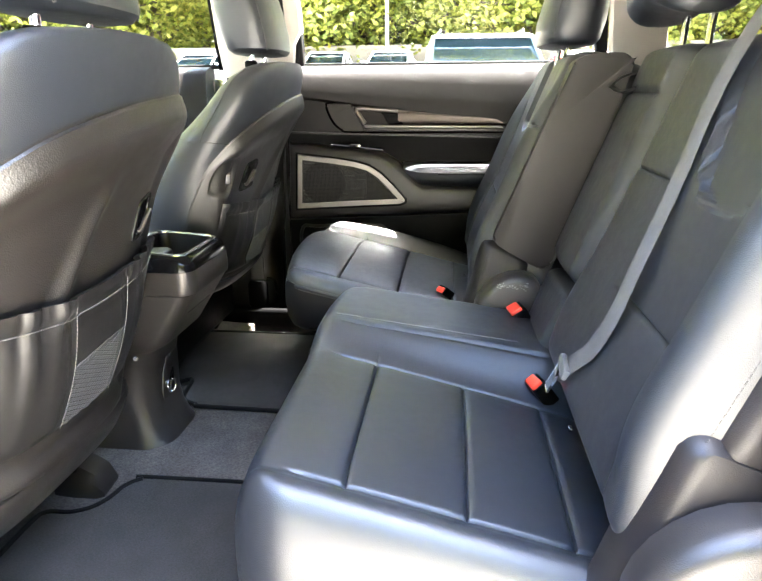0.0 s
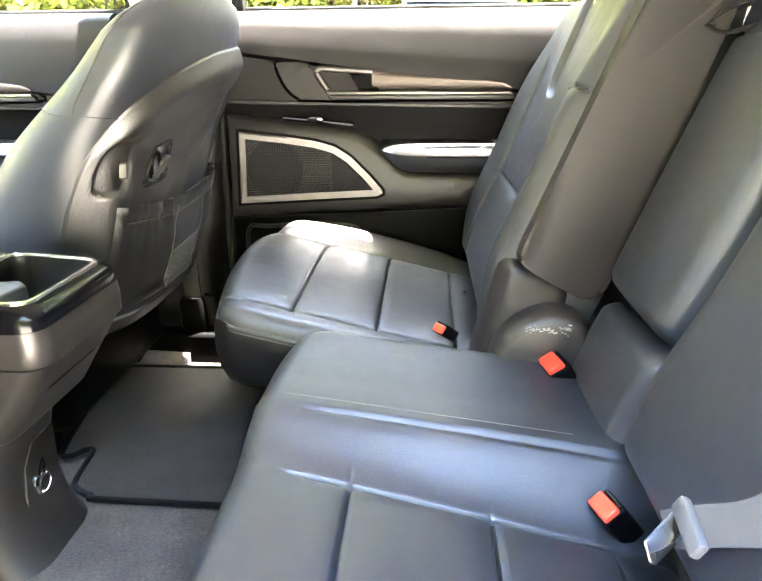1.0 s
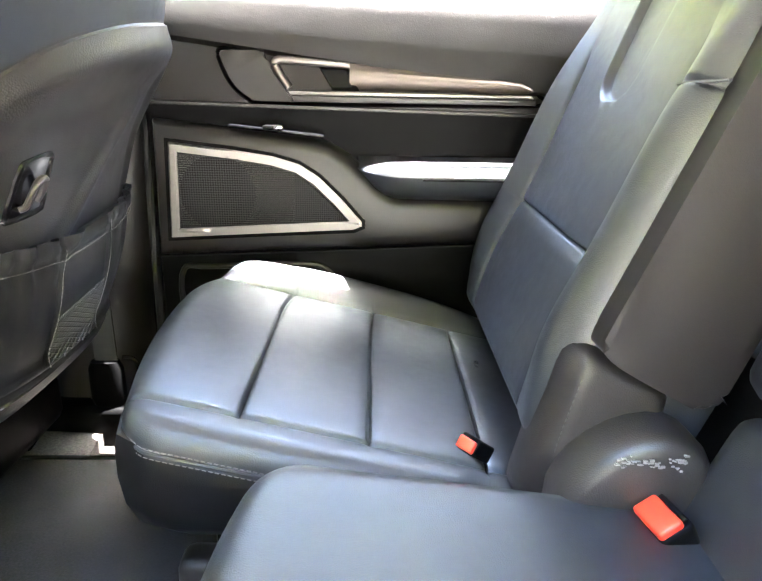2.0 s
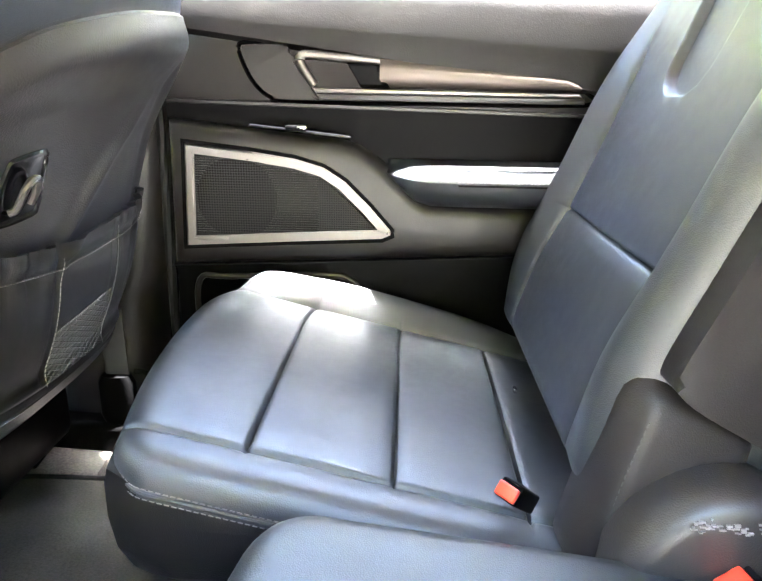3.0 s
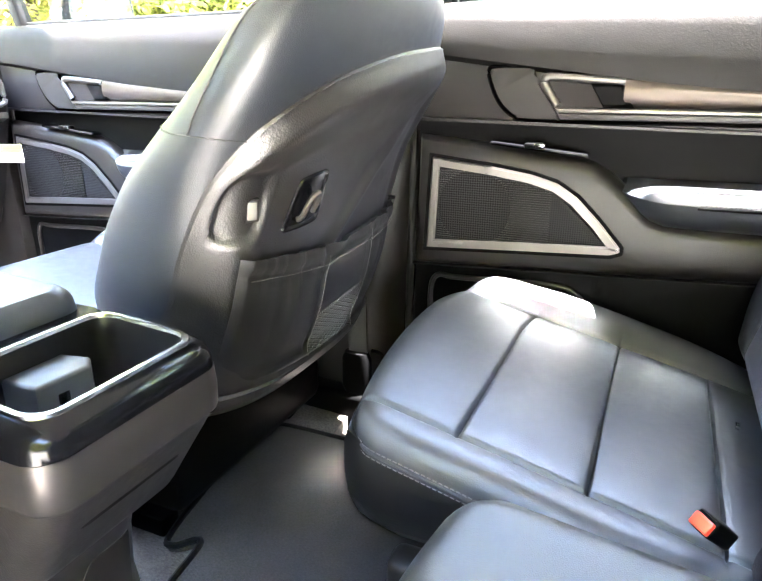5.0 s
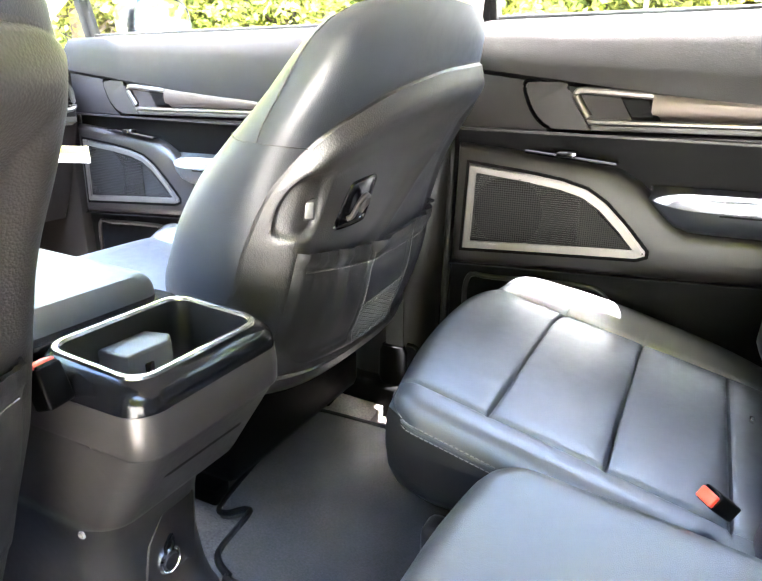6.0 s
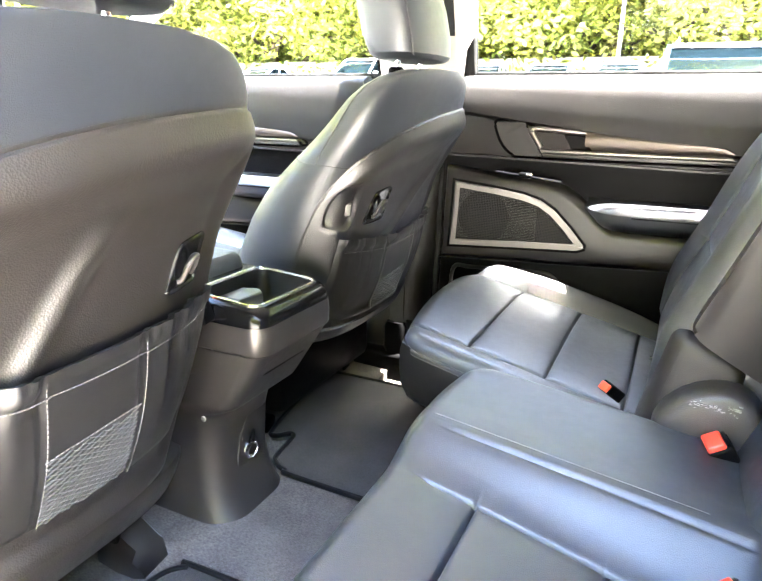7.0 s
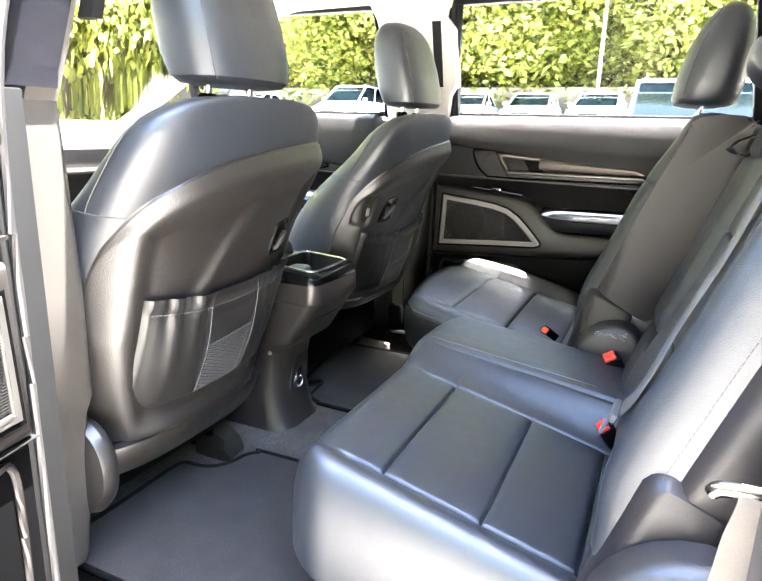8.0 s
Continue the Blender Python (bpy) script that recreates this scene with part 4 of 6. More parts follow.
    # coat hook in a recess
    hs, hz = (0.168 if inner > 0 else -0.138), 0.735
    fr = smooth_path([(0, -0.033, -0.036), (0, 0.016, -0.031), (0, 0.026, -0.022), (0, 0.030, 0.012), (0, 0.031, 0.032), (0, 0.024, 0.038), (0, -0.014, 0.032), (0, -0.022, 0.026), (0, -0.031, -0.004), (0, -0.037, -0.030)], 4, True)
    slope = lambda ds, dz: rear(hz + dz, hs + ds) + shell_off(hz + dz, hs + ds)
    bm = bmesh.new()
    tube(bm, [(slope(q.y, q.z) + 0.0005, cy + hs + q.y, hz + q.z) for q in fr], 0.0042, 8, True)
    part("hook_frame", bm, GLOSS, seat, "gloss black frame of the coat hook")
    bm = bmesh.new()
    V = [[bm.verts.new((slope(q.y * k, q.z * k) + lift, cy + hs + q.y * k, hz + q.z * k)) for q in fr] for k, lift in ((0.95, 0.0022), (0.75, 0.0016), (0.5, 0.0014), (0.25, 0.0012))]
    for A, B in zip(V, V[1:]):
        for i in range(len(fr)):
            j = (i + 1) % len(fr)
            bm.faces.new((A[i], A[j], B[j], B[i]))
    bm.faces.new(V[-1])
    part("hook_recess", bm, GLOSS, seat, "dark hook recess")
    bm = bmesh.new()
    def at_hook(ds, dz, lift):
        return (slope(ds, dz) + lift, cy + hs + ds, hz + dz)
    tube(bm, smooth_path([at_hook(-0.018, -0.024, 0.002), at_hook(-0.014, -0.020, 0.008), at_hook(-0.010, 0.000, 0.012), at_hook(-0.002, 0.010, 0.013), at_hook(0.008, 0.010, 0.012), at_hook(0.013, -0.004, 0.008), at_hook(0.014, -0.018, 0.002)], 5), 0.0052, 8, False, 0.8)
    part("coat_hook", bm, HOOK_GREY, seat, "grey coat hook")
    if has_button:
        bm = bmesh.new()
        m = Matrix.Translation((rear(bz - 0.006, bs + 0.010) + shell_off(bz - 0.006, bs + 0.010), cy + bs + 0.010, bz - 0.006)) @ Matrix.Rotation(radians(-38), 4, 'Z') @ Matrix.Rotation(radians(14), 4, 'Y')
        box(bm, -0.004, 0.003, -0.010, 0.010, -0.017, 0.017, 0.0025, 2, m)
        part("button_bezel", bm, GUNMETAL, seat, "small grey button surround")
        bm = bmesh.new()
        box(bm, 0.001, 0.0048, -0.0065, 0.0065, -0.013, 0.013, 0.002, 2, m)
        part("seat_button", bm, PALE_KEY, seat, "small pale seat button")
    # head restraint
    hr = bmesh.new()
    rings = []
    for z, w, dd, p in ((1.047, 0.095, 0.045, 2.4), (1.050, 0.118, 0.062, 2.6), (1.060, 0.130, 0.072, 2.8), (1.10, 0.136, 0.078, 3.0), (1.16, 0.136, 0.078, 3.0), (1.21, 0.132, 0.072, 3.0), (1.25, 0.124, 0.064, 2.8), (1.275, 0.108, 0.052, 2.6), (1.290, 0.085, 0.038, 2.4), (1.298, 0.04, 0.018, 2.2)):
        rings.append(superring(-0.135 - 0.22 * (z - 1.05), cy, z, dd, w, p, 56))
    loft(hr, rings)
    head = part("headrest", hr, LEATHER, seat, "black leather head restraint")
    bm = bmesh.new()
    for sg in (-1, 1):
        pts = []
        for z in np.linspace(1.055, 1.27, 16):
            dd = float(np.interp(z, (1.05, 1.06, 1.10, 1.16, 1.21, 1.25, 1.275), (0.062, 0.072, 0.078, 0.078, 0.072, 0.064, 0.052)))
            w = float(np.interp(z, (1.05, 1.06, 1.10, 1.16, 1.21, 1.25, 1.275), (0.118, 0.130, 0.136, 0.136, 0.132, 0.124, 0.108)))
            a = math.radians(52)
            pts.append((-0.135 - 0.22 * (z - 1.05) + dd * math.cos(a) ** (2 / 3) * 1.006, cy + sg * w * math.sin(a) ** (2 / 3) * 1.006, z))
        tube(bm, pts, 0.0014, 6)
        stitches(bm, [(x + 0.001, y - sg * 0.004, z) for x, y, z in pts], 0.005, 0.002, 0.0007)
        part("seam", bm, THREAD_DARK, head, "stitched seam")
        bm = bmesh.new()
    bm.free()
    for sg in (-1, 1):
        bm = bmesh.new()
        tube(bm, [(-0.150, cy + sg * 0.062, 1.0), (-0.142, cy + sg * 0.062, 1.07)], 0.0075, 12)
        part("post", bm, CHROME, head, "chrome post")
        bm = bmesh.new()
        loft(bm, [superring(-0.147, cy + sg * 0.062, z, r, r * 1.2, 2.2, 20) for z, r in ((1.01, 0.016), (1.028, 0.0165), (1.033, 0.013))])
        part("post_collar", bm, TRIM_DARK, seat)
    # seat cushion, base, side cover, rails
    bm = bmesh.new()
    ztop = lambda x: 0.475 - 0.12 * (x + 0.5)
    pad(bm, -0.98, -0.40, cy - 0.265, cy + 0.265, 0.10, 0.05, 0.06, lambda s, t, h: (s, t, ztop(s) - 0.10 + h), [('t', cy - 0.16, -0.95, -0.32, 0.008, 0.006), ('t', cy + 0.16, -0.95, -0.32, 0.008, 0.006)], extra=lambda s, t: 0.03 * min(1.0, max(0.0, (abs(t - cy) - 0.15) / 0.08)), B=0.12, n=28)
    part("cushion", bm, LEATHER, seat, "black leather seat cushion")
    part("base", boxed(-0.92, -0.36, cy - 0.24, cy + 0.24, 0.20, 0.36, 0.02), TRIM_DARK, seat)
    for sg in (-1, 1):
        outer = sg != inner
        bm = bmesh.new()
        rings = []
        for q, k in ((0.0, 0.75), (0.012, 0.95), (0.028, 1.0), (0.045, 0.9), (0.052, 0.6)):
            rings.append([(-0.300 + 0.075 * k * math.cos(a) * (1.15 if math.cos(a) < 0 else 1.0), cy + sg * (0.248 + q), 0.345 + 0.100 * k * math.sin(a)) for a in [2 * math.pi * j / 28 for j in range(28)]])
        loft(bm, rings)
        if outer and inner > 0:
            part("recliner_cover", bm, SHELL, seat, "rounded plastic recliner cover")
        else:
            bm.free()
        bm = bmesh.new()
        box(bm, -0.90, -0.42, cy + sg * 0.205 - 0.022, cy + sg * 0.205 + 0.022, 0.125, 0.165, 0.006)
        rail = part("rail", bm, TRIM_DARK, seat)
        bm = bmesh.new()
        x0 = -0.385
        rings = []
        for x, w, h in ((x0 - 0.05, 0.035, 0.085), (x0, 0.040, 0.080), (x0 + 0.045, 0.038, 0.055), (x0 + 0.062, 0.030, 0.020)):
            c = cy + sg * 0.205
            rings.append([(x, c - w, 0.112), (x, c - w, 0.112 + h * 0.7), (x, c - w * 0.7, 0.112 + h), (x, c + w * 0.7, 0.112 + h), (x, c + w, 0.112 + h * 0.7), (x, c + w, 0.112)])
        loft(bm, rings)
        if not outer and inner > 0:
            part("rail_cover", bm, TRIM, seat, "plastic rail end cover")
        else:
            bm.free()
    if inner > 0:
        buckle(seat, (-0.262, cy + 0.297, 0.628), 8, -18, 0.6)
    # levers and wiring under the seat
    bm = bmesh.new()
    for k in range(4):
        y = cy - 0.10 + 0.07 * k
        tube(bm, smooth_path([(-0.62, y, 0.24), (-0.48, y + 0.02, 0.20 + 0.015 * k), (-0.45, y + 0.05, 0.23), (-0.54, y + 0.07, 0.27)], 5), 0.006, 6)
    if inner > 0:
        for k in range(3):
            box(bm, -0.44 + 0.012 * k, -0.40 + 0.012 * k, cy + 0.13 + 0.018 * k, cy + 0.145 + 0.018 * k, 0.20 - 0.012 * k, 0.232 - 0.010 * k, 0.003)
        tube(bm, smooth_path([(-0.47, cy + 0.12, 0.25), (-0.40, cy + 0.15, 0.235), (-0.385, cy + 0.19, 0.21), (-0.41, cy + 0.21, 0.19)], 5), 0.005, 6)
    part("wiring", bm, TRIM_DARK, seat, "cables and brackets under the seat")
    return seat


THREAD_DARK = material("dark_thread", (0.03, 0.03, 0.03), 0.7)
NET = material("elastic_net", (0.048, 0.0465, 0.045), 0.75)
HOOK_GREY = material("hook_plastic", (0.065, 0.06, 0.056), 0.36, metal=0.5)
PALE_KEY = material("pale_button", (0.16, 0.155, 0.15), 0.45)
front_seat(1.51, 1, False)
front_seat(2.42, -1, True)


# ---- centre console ----
def console():
    yc = 1.946
    c = thing("centre_console", (-0.5, yc, 0.14), "black centre console with a cup holder and a power socket", "console")

    def ring(z, xr, w, r, xf=-0.95, n=8):
        """Open at the front: a U with rounded rear corners."""
        out = [(xf, yc - w, z)]
        for k in range(n + 1):
            a = math.pi / 2 * k / n
            out.append((xr - r + r * math.sin(a), yc - w + r - r * math.cos(a), z))
        for k in range(n + 1):
            a = math.pi / 2 * k / n
            out.append((xr - r + r * math.cos(a), yc + w - r + r * math.sin(a), z))
        out.append((xf, yc + w, z))
        return out
    bm = bmesh.new()
    loft(bm, [ring(z, x, w, r) for z, x, w, r in ((0.135, -0.245, 0.112, 0.07), (0.155, -0.258, 0.106, 0.066), (0.19, -0.272, 0.102, 0.062), (0.26, -0.284, 0.099, 0.058), (0.33, -0.281, 0.100, 0.052), (0.372, -0.274, 0.103, 0.046), (0.384, -0.262, 0.107, 0.042), (0.398, -0.236, 0.113, 0.038), (0.407, -0.224, 0.1165, 0.036), (0.416, -0.218, 0.118, 0.034), (0.44, -0.203, 0.119, 0.034), (0.528, -0.146, 0.1205, 0.034))], caps=False)
    part("lower_body", bm, CONSOLE, c, "dark plastic lower console")
    bm = bmesh.new()
    loft(bm, [ring(z, x, w, r) for z, x, w, r in ((0.5295, -0.1475, 0.1190, 0.033), (0.5315, -0.1415, 0.1220, 0.034), (0.536, -0.1395, 0.1228, 0.034), (0.56, -0.1385, 0.1230, 0.034), (0.583, -0.1410, 0.1224, 0.034))], caps=False)
    part("band", bm, BRUSHED_DARK, c, "dark brushed band")
    # gloss ring around the cup holder, rising a little to the front
    tilt = lambda x: 0.613 - 0.07 * (x + 0.165)

    def rect(x0, x1, w, r, n=7):
        out = []
        for cx, cy, a0 in ((x1 - r, yc - w + r, -90), (x1 - r, yc + w - r, 0), (x0 + r, yc + w - r, 90), (x0 + r, yc - w + r, 180)):
            for k in range(n + 1):
                a = radians(a0 + 90 * k / n)
                out.append((cx + r * math.cos(a), cy + r * math.sin(a)))
        return out
    O = rect(-0.318, -0.1415, 0.1220, 0.034)
    A = rect(-0.3125, -0.1600, 0.1060, 0.030)
    B = rect(-0.3045, -0.1680, 0.0980, 0.024)
    bm = bmesh.new()
    loft(bm, [[(x, y, 0.5835) for x, y in O], [(x, y, 0.595) for x, y in rect(-0.318, -0.1425, 0.1214, 0.034)], [(x, y, tilt(x) - 0.009) for x, y in rect(-0.317, -0.1450, 0.1190, 0.034)], [(x, y, tilt(x) - 0.003) for x, y in rect(-0.3155, -0.1500, 0.1145, 0.033)], [(x, y, tilt(x) + 0.002) for x, y in A]], caps=False)
    part("gloss_rim", bm, GLOSS, c, "gloss black rim of the cup holder")
    bm = bmesh.new()
    loft(bm, [[(x, y, tilt(x) + 0.001) for x, y in A], [(x, y, tilt(x) + 0.0055) for x, y in rect(-0.3110, -0.1615, 0.1045, 0.029)], [(x, y, tilt(x) + 0.0055) for x, y in rect(-0.3060, -0.1665, 0.0995, 0.025)], [(x, y, tilt(x) + 0.001) for x, y in B]], caps=False)
    part("silver_rim", bm, RIM_SILVER, c, "thin bright silver rim")
    bm = bmesh.new()
    loft(bm, [[(x, y, tilt(x) + 0.0015) for x, y in B], [(x, y, 0.59) for x, y in rect(-0.3020, -0.1705, 0.0955, 0.024)], [(x, y, 0.54) for x, y in rect(-0.2990, -0.1740, 0.0920, 0.026)], [(x, y, 0.475) for x, y in rect(-0.2950, -0.1780, 0.0880, 0.028)], [(x, y, 0.470) for x, y in rect(-0.2880, -0.1850, 0.0810, 0.028)]])
    bmesh.ops.delete(bm, geom=[f for f in bm.faces if len(f.verts) > 4 and f.calc_center_median().z > 0.55], context='FACES')
    part("cup_well", bm, WELL, c, "dark plastic cup well")
    bm = bmesh.new()
    prism(bm, [(-0.300, yc - 0.042), (-0.298, yc + 0.030), (-0.262, yc + 0.038), (-0.243, yc + 0.022), (-0.248, yc - 0.042)], "z", 0.471, 0.602, 0.005, 3)
    part("divider", bm, CUP_GREY, c, "grey cup divider with a slot")
    bm = boxed(-0.2485, -0.2445, yc - 0.020, yc - 0.006, 0.545, 0.585, 0.002)
    part("slot", bm, GLOSS, c)
    bm = bmesh.new()
    loft(bm, [[(x, y, z) for x, y in rect(x0, x1, w, 0.016, 4)] for z, x0, x1, w in ((0.472, -0.245, -0.180, 0.030), (0.566, -0.243, -0.182, 0.028), (0.574, -0.239, -0.186, 0.024))])
    for v in bm.verts:
        v.co.y += 0.058
        v.co.z += 0.10 * (v.co.x + 0.21)
    part("cup_step", bm, CUP_GREY, c, "grey step in the cup well")
    # gloss panel and armrest lid further forward
    bm = bmesh.new()
    loft(bm, [ring(z, x, w, r, -0.47) for z, x, w, r in ((0.5835, -0.3185, 0.120, 0.02), (0.618, -0.3185, 0.120, 0.02), (0.6225, -0.3215, 0.116, 0.018))])
    part("gloss_panel", bm, GLOSS, c, "gloss black panel")
    bm = bmesh.new()
    pad(bm, -0.86, -0.345, yc - 0.118, yc + 0.112, 0.032, 0.020, 0.030, lambda s, t, h: (s, t, 0.622 + h - 0.03 * (s + 0.345)), B=0.03, n=22)
    part("armrest_lid", bm, LEATHER, c, "black leather armrest lid")
    part("forward_body", boxed(-1.45, -0.86, yc - 0.12, yc + 0.12, 0.13, 0.60, 0.03), TRIM, c)
    # power socket on a recessed face
    bm = bmesh.new()
    prism(bm, [(1.900, 0.195), (2.000, 0.195), (2.012, 0.335), (1.950, 0.335), (1.922, 0.30)], "x", -0.292, -0.279, 0.004)
    part("socket_plate", bm, TRIM, c, "recessed socket plate")
    bm = bmesh.new()
    n = 28
    sy, sz = 1.950, 0.257
    loft(bm, [[(x, sy + r * math.cos(2 * math.pi * k / n), sz + r * 1.05 * math.sin(2 * math.pi * k / n)) for k in range(n)] for x, r in ((-0.281, 0.020), (-0.275, 0.020), (-0.272, 0.0165), (-0.275, 0.0145), (-0.290, 0.0135))])
    part("power_socket", bm, CHROME, c, "round chrome power socket")
    bm = bmesh.new()
    loft(bm, [[(x, sy + r * math.cos(2 * math.pi * k / n), sz + r * math.sin(2 * math.pi * k / n)) for k in range(n)] for x, r in ((-0.2755, 0.0135), (-0.271, 0.012), (-0.270, 0.006))])
    part("socket_cap", bm, TRIM, c, "grey socket cap")
    bm = bmesh.new()
    tube(bm, smooth_path([(-0.275, sy - 0.006, sz + 0.016), (-0.269, sy - 0.010, sz + 0.034), (-0.269, sy + 0.002, sz + 0.046), (-0.273, sy + 0.008, sz + 0.030), (-0.273, sy + 0.004, sz + 0.016)], 5), 0.0025, 6)
    part("cap_strap", bm, TRIM_DARK, c)
    # small pale fixing beside the neck
    bm = bmesh.new()
    loft(bm, [[(-0.300 + r * math.cos(a), yc - 0.1025 - d, 0.372 + r * math.sin(a)) for a in [2 * math.pi * k / 12 for k in range(12)]] for d, r in ((0.0, 0.006), (0.003, 0.005), (0.004, 0.002))])
    part("fixing_cap", bm, PALE_KEY, c, "small pale plastic cap")
    return c


WELL = material("cup_well_plastic", (0.006, 0.0058, 0.0058), 0.34, grain=0.1, grain_scale=500, stain=0.05, spec=0.4)
RIM_SILVER = material("bright_satin_rim", (0.55, 0.54, 0.52), 0.24, metal=1.0, stain=0.03)
CONSOLE = material("console_plastic", (0.0150, 0.0128, 0.0114), 0.42, grain=0.15, grain_scale=500, bump_kind="cells", stain=0.14, stain_scale=14, spec=0.42)
SKIRT = material("skirt_vinyl", (0.0042, 0.0039, 0.0038), 0.42, grain=0.3, grain_scale=600, spec=0.28, stain=0.1)
CUP_GREY = material("cup_insert_plastic", (0.030, 0.031, 0.033), 0.45, grain=0.1, grain_scale=500, stain=0.05)
HINGE_PLASTIC = material("hinge_cover_plastic", (0.0155, 0.0135, 0.0130), 0.40, grain=0.2, grain_scale=600, bump_kind="cells", stain=0.08)
BRUSHED_DARK = material("dark_satin_band", (0.038, 0.034, 0.0315), 0.36, metal=0.55, stain=0.15, stain_scale=20)
console()


# ---- rear bench ----
def u_recess(yc, half, zb, flare=0.0):
    """A recess open to the top with a rounded lower end; flare widens it upwards."""
    def f(s, t):
        w = half + flare * max(0.0, t - zb)
        rc = half * 0.75
        dx, dz = abs(s - yc) - (w - rc), (zb + rc) - t
        d = math.hypot(max(dx, 0.0), max(dz, 0.0)) + min(max(dx, dz), 0.0) - rc
        k = min(1.0, max(0.0, 0.5 - d / 0.007))
        return -0.013 * k * k * (3 - 2 * k)
    return f


def headrest_rear(parent, x, y, z, w=0.125, h=0.25, lean=0.18):
    bm = bmesh.new()
    rings = []
    for f, kw, dd in ((0.0, 0.72, 0.038), (0.02, 0.90, 0.068), (0.07, 0.98, 0.078), (0.25, 1.0, 0.082), (0.55, 0.98, 0.076), (0.78, 0.90, 0.060), (0.92, 0.74, 0.042), (0.985, 0.5, 0.020), (1.0, 0.22, 0.008)):
        rings.append(superring(x + lean * f * h, y, z + f * h, dd, w * kw, 2.8, 48))
    loft(bm, rings)
    hr = part("headrest", bm, LEATHER, parent, "black leather head restraint")
    for sg in (-1, 1):
        bm = bmesh.new()
        tube(bm, [(x - 0.012, y + sg * 0.055, z - 0.06), (x, y + sg * 0.055, z + 0.01)], 0.0065, 10)
        part("post", bm, CHROME, hr, "chrome post")
    bm = bmesh.new()
    for sg in (-1, 1):
        pts = []
        for f in np.linspace(0.04, 0.95, 14):
            kw = float(np.interp(f, (0.02, 0.07, 0.25, 0.55, 0.78, 0.92), (0.90, 0.98, 1.0, 0.98, 0.90, 0.74)))
            dd = float(np.interp(f, (0.02, 0.07, 0.25, 0.55, 0.78, 0.92), (0.068, 0.078, 0.082, 0.076, 0.060, 0.042)))
            a = math.radians(122)
            pts.append((x + lean * f * h + dd * -abs(math.cos(a)) ** (2 / 2.8) * 1.006, y + sg * w * kw * math.sin(a) ** (2 / 2.8) * 1.006, z + f * h))
        tube(bm, pts, 0.0014, 6)
        part("seam", bm, THREAD_DARK, hr)
        bm = bmesh.new()
    bm.free()
    return hr


def recliner(parent, x0, x1, zt, zb, ya, yb):
    """A tall arched plastic cover at the seat's hinge."""
    xc, hw = (x0 + x1) / 2, (x1 - x0) / 2

    def outline(k):
        pts = [(xc - hw * k - 0.012, zb)]
        for j in range(13):
            a = math.pi - math.pi * j / 12
            pts.append((xc + hw * k * math.cos(a) + 0.02 * math.sin(a), zt - hw + hw * k * math.sin(a)))
        pts.append((xc + hw * k + 0.005, zb))
        return pts
    bm = bmesh.new()
    d = yb - ya
    loft(bm, [[(x, ya + d * f, z) for x, z in outline(k)] for f, k in ((0.0, 0.74), (0.02, 0.82), (0.08, 0.90), (0.2, 0.965), (0.4, 1.0), (1.0, 1.0))])
    return part("recliner_cover", bm, HINGE_PLASTIC, parent, "rounded grey-brown plastic hinge cover")


def tag(parent, at, w=0.006):
    bm = boxed(at[0] - 0.003, at[0] + 0.003, at[1] - w, at[1] + w, at[2] - 0.004, at[2] + 0.004, 0.001)
    part("clip", bm, CHROME, parent, "small bright metal clip")


def seat_front(z, off):
    return 0.455 + off + 0.37 * (z - 0.45)


def back_place(off, T):
    c, s = 0.938, 0.346
    return lambda q, t, h: (seat_front(t, off) + (T - h) * c, q, t - (T - h) * s)


